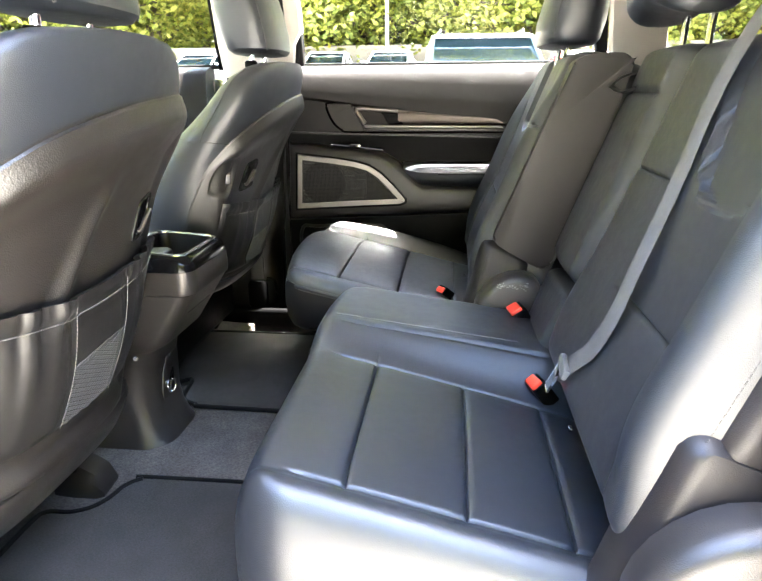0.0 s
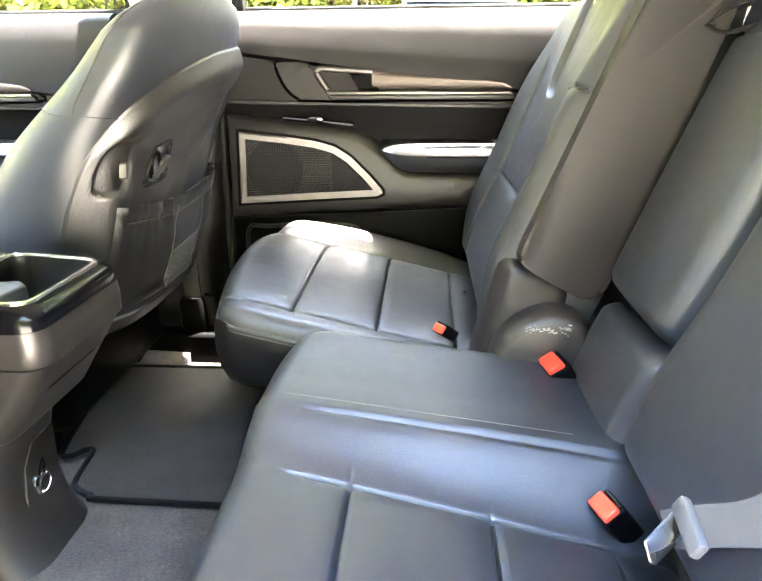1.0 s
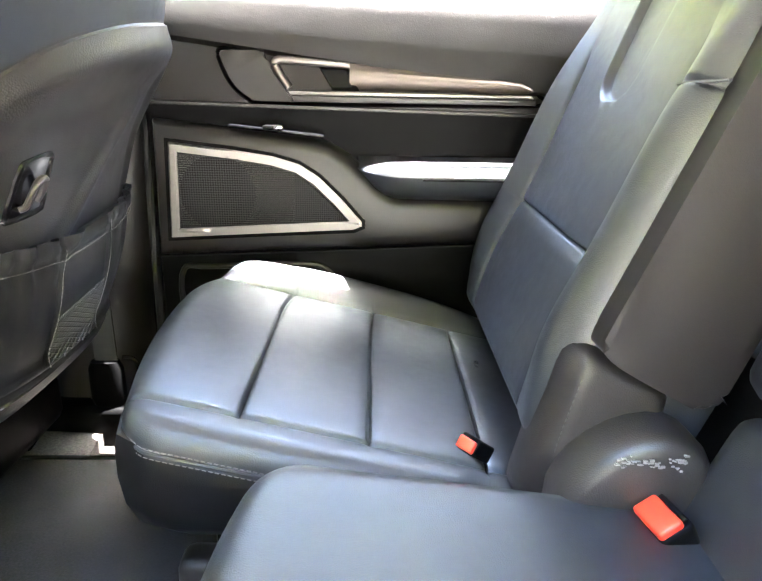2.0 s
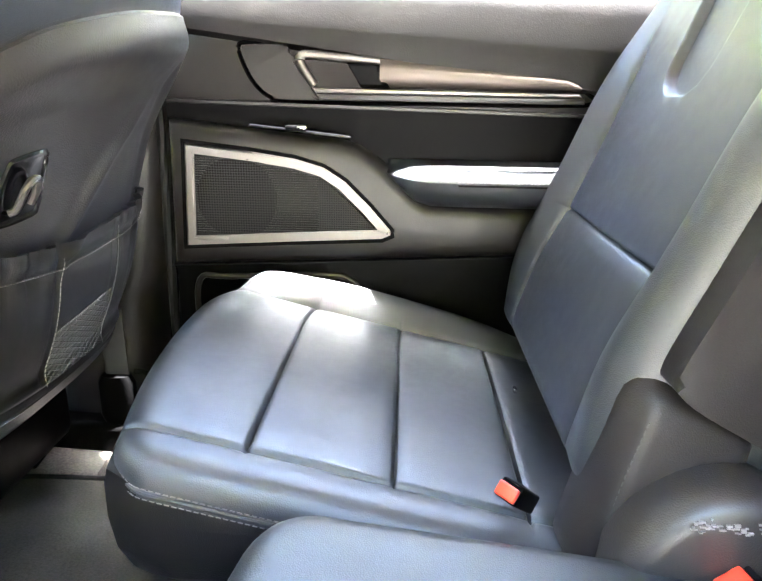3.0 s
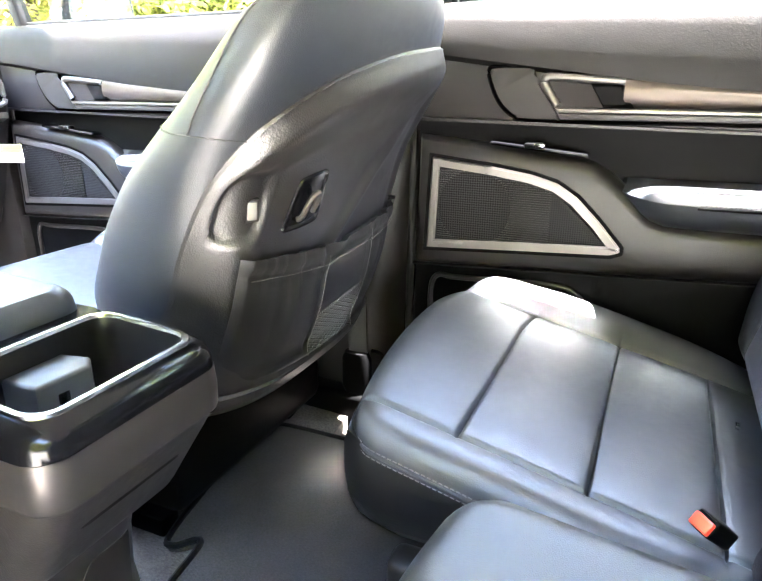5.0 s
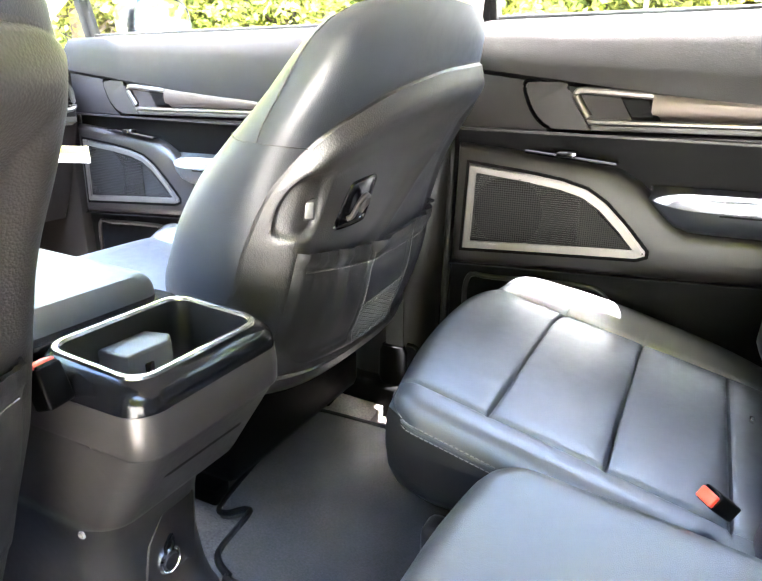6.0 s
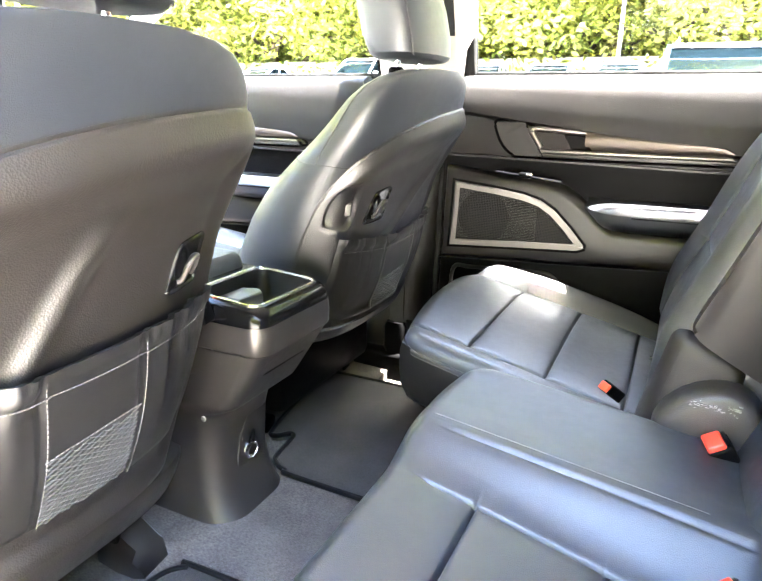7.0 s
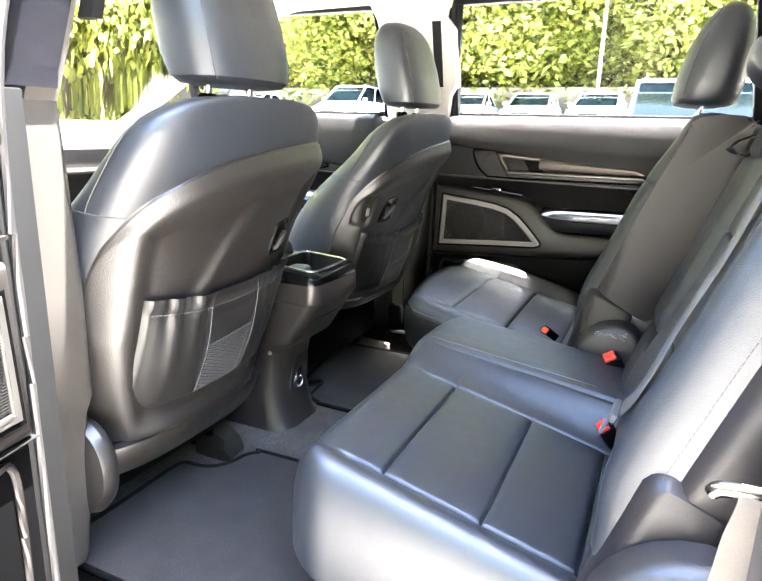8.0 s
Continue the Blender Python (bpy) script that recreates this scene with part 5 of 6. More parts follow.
def rear_seat_single():
    seat = thing("car_seat", (0.25, 2.42, 0.115), "black leather single rear seat slid forward beside the door", "car seat", "rear seats")
    ztop = lambda x: 0.502 - 0.235 * x
    T = 0.040
    bm = bmesh.new()
    ya, yb = 2.128, 2.724
    G = [('s', 0.108, 2.20, 2.648, 0.0085, 0.0024), ('s', 0.268, 2.20, 2.645, 0.0085, 0.0024), ('s', 0.418, 2.19, 2.63, 0.0085, 0.0024), ('t', 2.192, -0.005, 0.50, 0.007, 0.004), ('t', 2.652, 0.02, 0.50, 0.007, 0.0035)]
    def hump(s, t):
        k = min(1.0, max(0.0, (t - 2.648) / 0.055))
        k = k * k * (3 - 2 * k)
        return k * (0.040 * math.exp(-((s - 0.22) / 0.30) ** 4) + 0.004 * math.exp(-((s - 0.18) / 0.13) ** 2))
    bend = lambda s, t: (s - 0.052 * max(0.0, 1 - ((t - 2.49) / 0.37) ** 2) * min(1.0, max(0.0, (0.09 - s) / 0.09)) + 0.060 * max(0.0, (t - 2.56) / 0.164) ** 2 * max(0.0, (0.32 - s) / 0.33), t)
    pad(bm, -0.014, 0.53, ya, yb, T, 0.032, 0.045, lambda s, t, h: (s, t, ztop(s) - T + h), G, 0.004, hump, 0.003, 44, bend)
    cu = part("cushion", bm, LEATHER, seat, "black leather seat cushion with sewn grooves")
    flat = [(x, 2.142) for x in np.linspace(0.42, 0.036, 14)] + [(0.031 - 0.031 * math.sin(a), 2.173 - 0.031 * math.cos(a)) for a in np.linspace(0.2, 1.4, 6)] + [(0.000, y) for y in np.linspace(2.18, 2.64, 16)]
    line = []
    for s, t in flat:
        bx, by = bend(s, t)
        line.append(Vector((bx, by, ztop(bx) - T + 0.36 * (T + hump(s, t)) + 0.002)))
    bm = bmesh.new()
    out = [p + Vector((0.0, -0.014, -0.012)) if p.y < 2.15 else p + Vector((-0.012, 0.0, -0.012)) for p in line]
    tube(bm, smooth_path(out[::2], 3), 0.0030, 8)
    part("piping", bm, LEATHER, cu, "rolled leather piping")
    bm = bmesh.new()
    for dz in (0.006, -0.006):
        stitches(bm, [(p.x - 0.0015, p.y - 0.0015, p.z + dz) for p in smooth_path(out[::2], 3)], 0.005, 0.0025, 0.0007)
    part("stitching", bm, THREAD, cu, "grey double stitching")
    # skirt below the cushion
    def skirt_ring(z, inset):
        ys = np.linspace(2.150 + inset * 0.4, 2.700, 16)
        front = [(-0.006 + inset - 0.050 * max(0.0, 1 - ((y - 2.49) / 0.37) ** 2) + 0.060 * max(0.0, (y - 2.56) / 0.164) ** 2, float(y), z) for y in ys]
        ring = [(0.46, 2.136 + inset * 0.4), (0.25, 2.136 + inset * 0.4), (0.030 + inset, 2.136 + inset * 0.4), (0.008 + inset, 2.141 + inset * 0.4)] + [q[:2] for q in front] + [(0.25, 2.70), (0.46, 2.70)]
        return [(x, y, min(z, ztop(x) - 0.032 - (0.47 - z) * 0.1)) for x, y in ring]
    bm = bmesh.new()
    loft(bm, [skirt_ring(z, q) for z, q in ((0.482, 0.000), (0.478, -0.010), (0.46, -0.014), (0.42, -0.015), (0.38, -0.010), (0.350, 0.004), (0.336, 0.024), (0.332, 0.045))])
    part("skirt", bm, SKIRT, seat, "matt black vinyl skirt below the cushion")
    part("base", boxed(0.06, 0.50, 2.20, 2.66, 0.16, 0.345, 0.02), TRIM_DARK, seat)
    for y in (2.16, 2.62):
        bm = boxed(0.02, 0.46, y, y + 0.055, 0.190, 0.272, 0.016, 3)
        part("slide_rail", bm, TRIM, seat, "grey plastic slide rail cover")
        bm = boxed(0.08, 0.50, y + 0.005, y + 0.05, 0.116, 0.187, 0.006)
        part("foot", bm, TRIM_DARK, seat)
    # backrest
    Tb = 0.10
    yc = 2.425
    rec = u_recess(2.43, 0.056, 0.845, 0.06)
    def shape(s, t):
        side = min(1.0, max(0.0, (abs(s - yc) - 0.185) / 0.05))
        bol = 0.030 * side * math.exp(-((t - 0.72) / 0.22) ** 4)
        return bol + rec(s, t) + 0.012 * math.exp(-((t - 0.56) / 0.10) ** 2)
    G = [('t', 0.668, yc - 0.185, yc + 0.185, 0.0085, 0.0024), ('s', yc - 0.190, 0.47, 0.90, 0.0085, 0.0024), ('s', yc + 0.190, 0.47, 0.90, 0.0085, 0.0024),
         ('s', 2.374, 0.84, 1.0, 0.0, 0.0025), ('s', 2.486, 0.84, 1.0, 0.0, 0.0025), ('s', 2.366, 0.84, 1.0, 0.0, 0.0025), ('s', 2.494, 0.84, 1.0, 0.0, 0.0025), ('s', 2.39, 0.84, 1.0, 0.0, 0.004), ('s', 2.47, 0.84, 1.0, 0.0, 0.004), ('t', 0.847, 2.35, 2.5, 0.0, 0.0022), ('t', 0.862, 2.35, 2.5, 0.0, 0.004), ('t', 0.885, 2.35, 2.5, 0.0, 0.004),
         ('t', 0.865, 2.13, 2.20, 0.006, 0.004)]
    bm = bmesh.new()
    taper = lambda s, t: (yc + (s - yc) * (1 - 0.09 * max(0.0, (t - 0.90) / 0.16) ** 2), t)
    pad(bm, 2.132, 2.705, 0.435, 1.058, Tb, 0.042, 0.045, back_place(0, Tb), G, 0.004, shape, 0.06, 44, taper)
    bk = part("backrest", bm, LEATHER, seat, "black leather backrest with a recessed upper panel")
    bm = bmesh.new()
    prism(bm, [(q.x, q.z) for q in smooth_path([(0.512, 0, 0.615), (0.545, 0, 0.700), (0.605, 0, 0.853), (0.658, 0, 0.985), (0.668, 0, 1.008), (0.690, 0, 1.022), (0.73, 0, 1.028), (0.775, 0, 1.026), (0.793, 0, 1.012), (0.79, 0, 0.985), (0.73, 0, 0.79), (0.66, 0, 0.575), (0.648, 0, 0.545), (0.63, 0, 0.532), (0.60, 0, 0.545), (0.54, 0, 0.578), (0.516, 0, 0.597)], 4, True)], "y", 2.112, 2.17, 0.009, 3)
    part("side_panel", bm, LEATHER_SIDE, seat, "charcoal vinyl side of the backrest")
    bm = bmesh.new()
    prism(bm, [(0.56, 0.54), (0.69, 1.0), (0.79, 1.02), (0.80, 1.0), (0.65, 0.54)], "y", 2.172, 2.68, 0.010, 3)
    part("back_board", bm, CARPET, seat, "dark carpeted back of the seat")
    # soft side piece between cushion and hinge cover
    bm = bmesh.new()
    pad(bm, 0.0, 0.13, 0.38, 0.612, 0.05, 0.022, 0.035, lambda s, t, h: (0.438 + 0.22 * (t - 0.40) + s, 2.172 - h, t - 0.42 * s), (), 0.004, None, 0.01, 16)
    part("side_cover", bm, LEATHER_SIDE, seat, "soft vinyl side cover")
    bm = bmesh.new()
    stitches(bm, [(0.472, 2.1215, 0.45), (0.484, 2.1212, 0.51), (0.499, 2.1215, 0.572)], 0.005, 0.003, 0.0008)
    part("stitching", bm, THREAD_DARK, seat)
    rc = recliner(seat, 0.470, 0.632, 0.528, 0.32, 2.062, 2.124)
    bm = bmesh.new()
    rng = random.Random(4)
    for k in range(60):
        x, z = 0.548 + rng.uniform(-0.030, 0.045), 0.501 + rng.gauss(0, 0.0035)
        box(bm, x, x + rng.uniform(0.001, 0.005), 2.0605, 2.0626, z, z + rng.uniform(0.0005, 0.002))
    part("scuff", bm, SCUFF, rc, "pale scuff marks on the plastic")
    headrest_rear(seat, 0.690, 2.42, 1.056, 0.135, 0.25)
    buckle(seat, (0.386, 2.160, 0.459), 38, -52, 0.50)
    tag(seat, (0.472, 2.545, 0.472))
    tag(seat, (0.452, 2.50, 0.40))
    bm = bmesh.new()
    tube(bm, smooth_path([(0.60, 2.128, 0.872), (0.585, 2.20, 0.868)], 4), 0.002, 6)
    part("seam", bm, THREAD_DARK, seat)
    return seat


def rear_bench():
    seat = thing("rear_bench", (0.42, 1.68, 0.115), "black leather double rear bench with a grey belt across its back", "car seat", "rear seats")
    O = 0.16
    # outer cushion
    T = 0.13
    zl = lambda x: 0.428 - 0.25 * (x - 0.27)
    zm = lambda x: 0.489 - 0.135 * (x - 0.2)
    G = [('s', 0.268, 1.352, 1.742, 0.0085, 0.0024), ('s', 0.440, 1.352, 1.735, 0.0085, 0.0024), ('s', 0.590, 1.352, 1.73, 0.0085, 0.0024), ('t', 1.346, 0.20, 0.66, 0.0085, 0.0024), ('t', 1.745, 0.20, 0.66, 0.0085, 0.0024), ('t', 1.830, 0.20, 0.62, 0.003, 0.003), ('t', 1.78, 0.2, 0.6, 0.0, 0.01)]

    def hump(s, t):
        k = min(1.0, max(0.0, (1.342 - t) / 0.05))
        j = min(1.0, max(0.0, (t - 1.743) / 0.118))
        return 0.026 * k * k * (3 - 2 * k) + (zm(s) - zl(s)) * j * j * (3 - 2 * j) + 0.004 * math.exp(-((t - 1.83) / 0.035) ** 2)
    bm = bmesh.new()
    bend = lambda s, t: (s + (0.034 * max(0.0, (1.41 - t) / 0.175) ** 2 + 0.030 * max(0.0, (t - 1.90) / 0.22) ** 2) * max(0.0, (0.4 - s) / 0.29), t)
    pad(bm, 0.107, 0.70, 1.235, 2.120, T, 0.052, 0.085, lambda s, t, h: (s, t, zl(s) - T + h), G, 0.004, hump, 0.04, 48, bend)
    c1 = part("cushion", bm, LEATHER, seat, "black leather bench cushion with sewn grooves")
    bm = bmesh.new()
    stitches(bm, [(x, 1.842, zm(x) + 0.0078) for x in np.linspace(0.17, 0.56, 40)], 0.006, 0.0016, 0.00055)
    part("stitching", bm, THREAD, c1)
    bm = bmesh.new()
    flat = [(x, 1.262) for x in np.linspace(0.62, 0.20, 12)] + [(0.197 - 0.063 * math.sin(a), 1.325 - 0.063 * math.cos(a)) for a in np.linspace(0.15, 1.45, 8)] + [(0.134, y) for y in np.linspace(1.335, 1.80, 14)]
    line = []
    for s, t in flat:
        bx, by = bend(s, t)
        line.append(Vector((bx, by, zl(bx) - T + 0.769 * (T + hump(s, t)))))
    stitches(bm, [(p.x - (0.0 if p.y < 1.3 else 0.0), p.y, p.z + 0.0075) for p in line], 0.006, 0.0025, 0.0009)
    part("stitching", bm, THREAD, c1, "pale stitching round the edge")
    bm = bmesh.new()
    tube(bm, line, 0.0025, 6)
    part("piping", bm, THREAD_DARK, c1)
    bm = bmesh.new()
    loft(bm, [[(x0, y0, z), (x1, y0, z), (x1, y1, z), (x0, y1, z)] for z, x0, x1, y0, y1 in ((0.335, 0.150, 0.60, 1.248, 2.108), (0.315, 0.148, 0.60, 1.247, 2.108), (0.27, 0.165, 0.60, 1.256, 2.105), (0.25, 0.19, 0.60, 1.28, 2.09))])
    bmesh.ops.bevel(bm, geom=[e for e in bm.edges if abs(e.verts[0].co.z - e.verts[1].co.z) > 0.015], offset=0.03, segments=3, affect='EDGES')
    part("skirt", bm, LEATHER, seat, "black leather skirt of the bench")
    part("base", boxed(0.22, 0.68, 1.30, 2.06, 0.16, 0.27, 0.02), TRIM_DARK, seat)
    for y in (1.27, 1.66, 2.03):
        bm = boxed(0.19, 0.62, y, y + 0.05, 0.18, 0.245, 0.014, 3)
        part("slide_rail", bm, TRIM, seat, "grey plastic slide rail cover")
        part("foot", boxed(0.24, 0.64, y + 0.005, y + 0.045, 0.116, 0.182, 0.006), TRIM_DARK, seat)
    # outer backrest
    Tb = 0.10
    yc = 1.505
    rec = u_recess(1.450, 0.080, 0.797, 0.45)
    def shape(s, t):
        out = 0.045 * min(1.0, max(0.0, (yc - 0.165 - s) / 0.05)) * math.exp(-((t - 0.74) / 0.24) ** 4)
        return out + rec(s, t) + 0.012 * math.exp(-((t - 0.54) / 0.10) ** 2)
    G = [('t', 0.640, yc - 0.17, yc + 0.10, 0.0065, 0.0024), ('s', yc - 0.172, 0.45, 0.93, 0.0085, 0.0024), 
         ('s', 1.370, 0.79, 1.0, 0.0, 0.0030), ('s', 1.530, 0.79, 1.0, 0.0, 0.0030), ('s', 1.345, 0.79, 1.0, 0.0, 0.0040), ('s', 1.555, 0.79, 1.0, 0.0, 0.0040), ('s', 1.585, 0.79, 1.0, 0.0, 0.0040), ('t', 0.792, 1.4, 1.6, 0.0, 0.0018), ('t', 0.80, 1.4, 1.6, 0.0, 0.0018), ('t', 0.82, 1.4, 1.6, 0.0, 0.0018),
         ('t', 0.812, 1.66, 1.86, 0.007, 0.0024)]
    bm = bmesh.new()
    taper = lambda s, t: (yc + (s - yc) * (1 - 0.10 * max(0.0, (t - 0.88) / 0.15) ** 2) if s < yc else s, t)
    pad(bm, 1.225, 1.862, 0.415, 1.048, Tb, 0.040, 0.05, back_place(O, Tb), G, 0.004, shape, 0.06, 44, taper)
    part("backrest", bm, LEATHER, seat, "black leather outer backrest")
    # middle backrest, standing proud with rolled edges
    ym = 1.985
    def shape2(s, t):
        return 0.008 * (1 - ((s - ym) / 0.14) ** 2)
    G = [('t', 0.945, 1.89, 2.10, 0.010, 0.005)]
    bm = bmesh.new()
    pad(bm, 1.852, 2.118, 0.560, 1.048, Tb, 0.034, 0.04, back_place(O - 0.012, Tb), G, 0.004, shape2, 0.06, 34)
    part("middle_backrest", bm, LEATHER, seat, "black leather middle backrest")
    bm = bmesh.new()
    pad(bm, 1.838, 2.095, 0.395, 0.566, 0.080, 0.030, 0.028, back_place(O - 0.008, 0.080), (), 0.006, None, 0.04, 22)
    part("lower_roll", bm, LEATHER, seat, "padded roll under the middle backrest")
    bm = bmesh.new()
    prism(bm, [(0.73, 0.53), (0.86, 1.0), (0.95, 1.02), (0.97, 1.0), (0.82, 0.53)], "y", 1.262, 2.20, 0.010, 3)
    part("back_board", bm, CARPET, seat, "dark carpeted back of the bench")
    bm = bmesh.new()
    pad(bm, 0.0, 0.145, 0.545, 1.02, 0.075, 0.035, 0.045, lambda s, t, h: (0.668 + 0.37 * (t - 0.56) + s, 1.290 - h, t - 0.10 * s), (), 0.006, None, 0.02, 18)
    part("side_panel", bm, LEATHER_SIDE, seat, "charcoal vinyl outer side of the backrest")
    bm = bmesh.new()
    stitches(bm, [(0.675, 1.2155, 0.60), (0.72, 1.2135, 0.72), (0.82, 1.214, 0.98)], 0.005, 0.003, 0.0006)
    part("stitching", bm, THREAD_DARK, seat)
    bm = bmesh.new()
    pad(bm, 0.0, 0.11, 0.33, 0.615, 0.050, 0.022, 0.035, lambda s, t, h: (0.585 + 0.30 * (t - 0.36) + s, 1.262 - h, t - 0.42 * s), (), 0.004, None, 0.02, 16)
    part("side_cover", bm, LEATHER_SIDE, seat, "soft vinyl side cover")
    recliner(seat, 0.605, 0.815, 0.540, 0.25, 1.145, 1.206)
    headrest_rear(seat, 0.880, 1.475, 1.040, 0.13, 0.25)
    # arched middle headrest on two posts
    bm = bmesh.new()
    rings = []
    for k in range(25):
        u = -1 + 2 * k / 24
        y = ym + 0.145 * u
        edge = math.sqrt(max(0.02, 1 - abs(u) ** 5))
        zb = 1.040 + 0.060 * (1 - u * u) ** 0.8
        zt = 1.165 + 0.020 * (1 - u * u)
        zc, hz = (zb + zt) / 2, (zt - zb) / 2
        rings.append([(0.836 + 0.085 * edge * math.copysign(abs(math.cos(a)) ** 0.75, math.cos(a)), y, zc + hz * edge * math.copysign(abs(math.sin(a)) ** 0.75, math.sin(a))) for a in [2 * math.pi * j / 24 for j in range(24)]])
    loft(bm, rings)
    hr = part("middle_headrest", bm, LEATHER, seat, "raised arched leather head restraint")
    for y in (ym - 0.065, ym + 0.078):
        bm = bmesh.new()
        tube(bm, [(0.872, y, 1.0), (0.878, y, 1.14)], 0.0075, 10)
        part("post", bm, CHROME, hr, "chrome post")
    # pull strap at the top
    bm = bmesh.new()
    tube(bm, smooth_path([(0.80, 2.085, 0.985), (0.768, 2.10, 0.975), (0.752, 2.105, 0.955), (0.770, 2.085, 0.945), (0.79, 2.04, 0.955)], 6), 0.010, 8, False, 0.25)
    part("pull_strap", bm, BELT_DARK, seat, "black fabric pull loop")
    # belt lying over the outer backrest, with its latch plate
    line = []
    for y, z in ((1.640, 1.085), (1.636, 1.035), (1.620, 0.937), (1.592, 0.82), (1.552, 0.70), (1.540, 0.62), (1.556, 0.56), (1.605, 0.51), (1.645, 0.470)):
        x = seat_front(min(z, 1.02), O) - 0.012 + (0.05 if z > 1.05 else 0.016 if z > 1.0 else 0)
        line.append((x - (0.010 if z < 0.75 else 0.0), y, z))
    pts = smooth_path(line, 6)
    bm = bmesh.new()
    A = [[bm.verts.new((p.x + dx + 0.0004 * math.sin(k * 9), p.y + dy, p.z + dy * 0.16)) for dx, dy in ((0, -0.0235), (-0.0016, -0.018), (-0.0016, 0.018), (0, 0.0235), (0.0016, 0.0))] for k, p in enumerate(pts)]
    for P, Q in zip(A, A[1:]):
        for k in range(5):
            bm.faces.new((P[k], P[(k + 1) % 5], Q[(k + 1) % 5], Q[k]))
    belt = part("seat_belt", bm, BELT, seat, "light grey seat belt webbing")
    p = Vector(line[-2])
    m = Matrix.Translation((p.x - 0.012, p.y + 0.01, p.z - 0.012)) @ Matrix.Rotation(radians(22), 4, 'Y') @ Matrix.Rotation(radians(10), 4, 'X')
    bm = boxed(-0.006, 0.006, -0.030, 0.030, -0.008, 0.012, 0.004, 2, m)
    part("latch_grip", bm, BELT, belt, "grey plastic latch grip")
    bm = boxed(-0.002, 0.002, -0.002, 0.026, -0.060, -0.006, 0.004, 2, m)
    part("latch_plate", bm, CHROME, belt, "bright metal latch plate")
    buckle(seat, (0.583, 1.772, 0.392), 18, -38)
    buckle(seat, (0.566, 2.040, 0.452), 12, -30, 0.92)
    # well around the middle buckle
    bm = bmesh.new()
    tube(bm, smooth_path([(0.525, 1.995, 0.424), (0.52, 2.035, 0.424), (0.53, 2.075, 0.424), (0.60, 2.08, 0.415), (0.61, 1.995, 0.415)], 5, True), 0.004, 6, True)
    part("buckle_well", bm, TRIM_DARK, seat)
    part("hinge_bracket", boxed(0.668, 0.84, 2.03, 2.32, 0.20, 0.60, 0.01), TRIM_DARK, seat, "black hinge bracket between the seats")
    tag(seat, (0.640, 1.36, 0.392))
    tag(seat, (0.628, 1.63, 0.372))
    return seat


rear_seat_single()
rear_bench()

# ---- floor mats and loose pieces ----
def floor_mat(pts, z, deep, at):
    path = smooth_path([(x, y, 0) for x, y in pts], 5, True)
    m = thing("floor_mat", at, "black carpet floor mat with a bound edge", "floor mat", "floor mats")
    bm = bmesh.new()
    prism(bm, [(p.x, p.y) for p in path], "z", z - deep, z, 0.002)
    part("carpet", bm, MAT, m)
    bm = bmesh.new()
    tube(bm, [(p.x, p.y, z - 0.001) for p in path], 0.0065, 8, True)
    part("binding", bm, MAT_EDGE, m, "black bound edge")


floor_mat([(-0.400, 1.235), (-0.402, 1.42), (-0.405, 1.56), (-0.392, 1.595), (-0.345, 1.600), (-0.312, 1.618), (-0.292, 1.65), (-0.280, 1.695), (-0.255, 1.722), (-0.21, 1.732), (0.42, 1.735), (0.45, 1.71), (0.45, 1.24), (0.42, 1.208), (-0.38, 1.210)], 0.1395, 0.024, (0.0, 1.52, 0.116))
floor_mat([(-0.460, 2.535), (-0.445, 2.44), (-0.418, 2.28), (-0.395, 2.180), (-0.372, 2.172), (-0.350, 2.196), (-0.333, 2.186), (-0.320, 2.10), (-0.305, 2.072), (-0.265, 2.052), (-0.20, 2.042), (0.42, 2.036), (0.45, 2.06), (0.45, 2.56), (0.42, 2.585), (-0.20, 2.578), (-0.43, 2.572)], 0.1485, 0.030, (0.0, 2.33, 0.12))


def belt_anchor():
    a = thing("belt_anchor", (-0.30, 2.70, 0.17), "black seat belt anchor at the foot of the pillar", "belt anchor")
    bm = bmesh.new()
    loft(bm, [superring(-0.285, 2.695, z, hx, 0.016, 3, 24) for z, hx in ((0.204, 0.030), (0.22, 0.038), (0.29, 0.036), (0.305, 0.028))])
    part("cover", bm, TRIM_DARK, a)
    bm = bmesh.new()
    loft(bm, [superring(-0.283, 2.698, z, 0.024, 0.004, 3, 16) for z in (0.30, 0.36, 0.44)])
    part("strap", bm, BELT_DARK, a, "black belt webbing")
    bm = bmesh.new()
    tube(bm, smooth_path([(-0.25, 2.70, 0.21), (-0.222, 2.70, 0.225), (-0.222, 2.70, 0.30), (-0.25, 2.70, 0.31)], 5), 0.005, 6)
    part("loop", bm, TRIM_DARK, a)


belt_anchor()


def kick_trim():
    """Carpeted wheel of the floor where it climbs to the sill, beside the far front seat."""
    bm = bmesh.new()
    rings = []
    for x, h in ((-0.80, 0.10), (-0.56, 0.10), (-0.50, 0.115), (-0.455, 0.075), (-0.42, 0.03), (-0.30, 0.025)):
        rings.append([(x, 2.52, 0.112), (x, 2.56, 0.118 + h * 0.3), (x, 2.60, 0.118 + h * 0.8), (x, 2.64, 0.118 + h), (x, 2.705, 0.122 + h), (x, 2.705, 0.11)])
    loft(bm, rings)
    solid("carpet_edge", bm, CARPET_FLOOR, "floor carpet rising to the door sill", "carpet", kind="structure")


kick_trim()


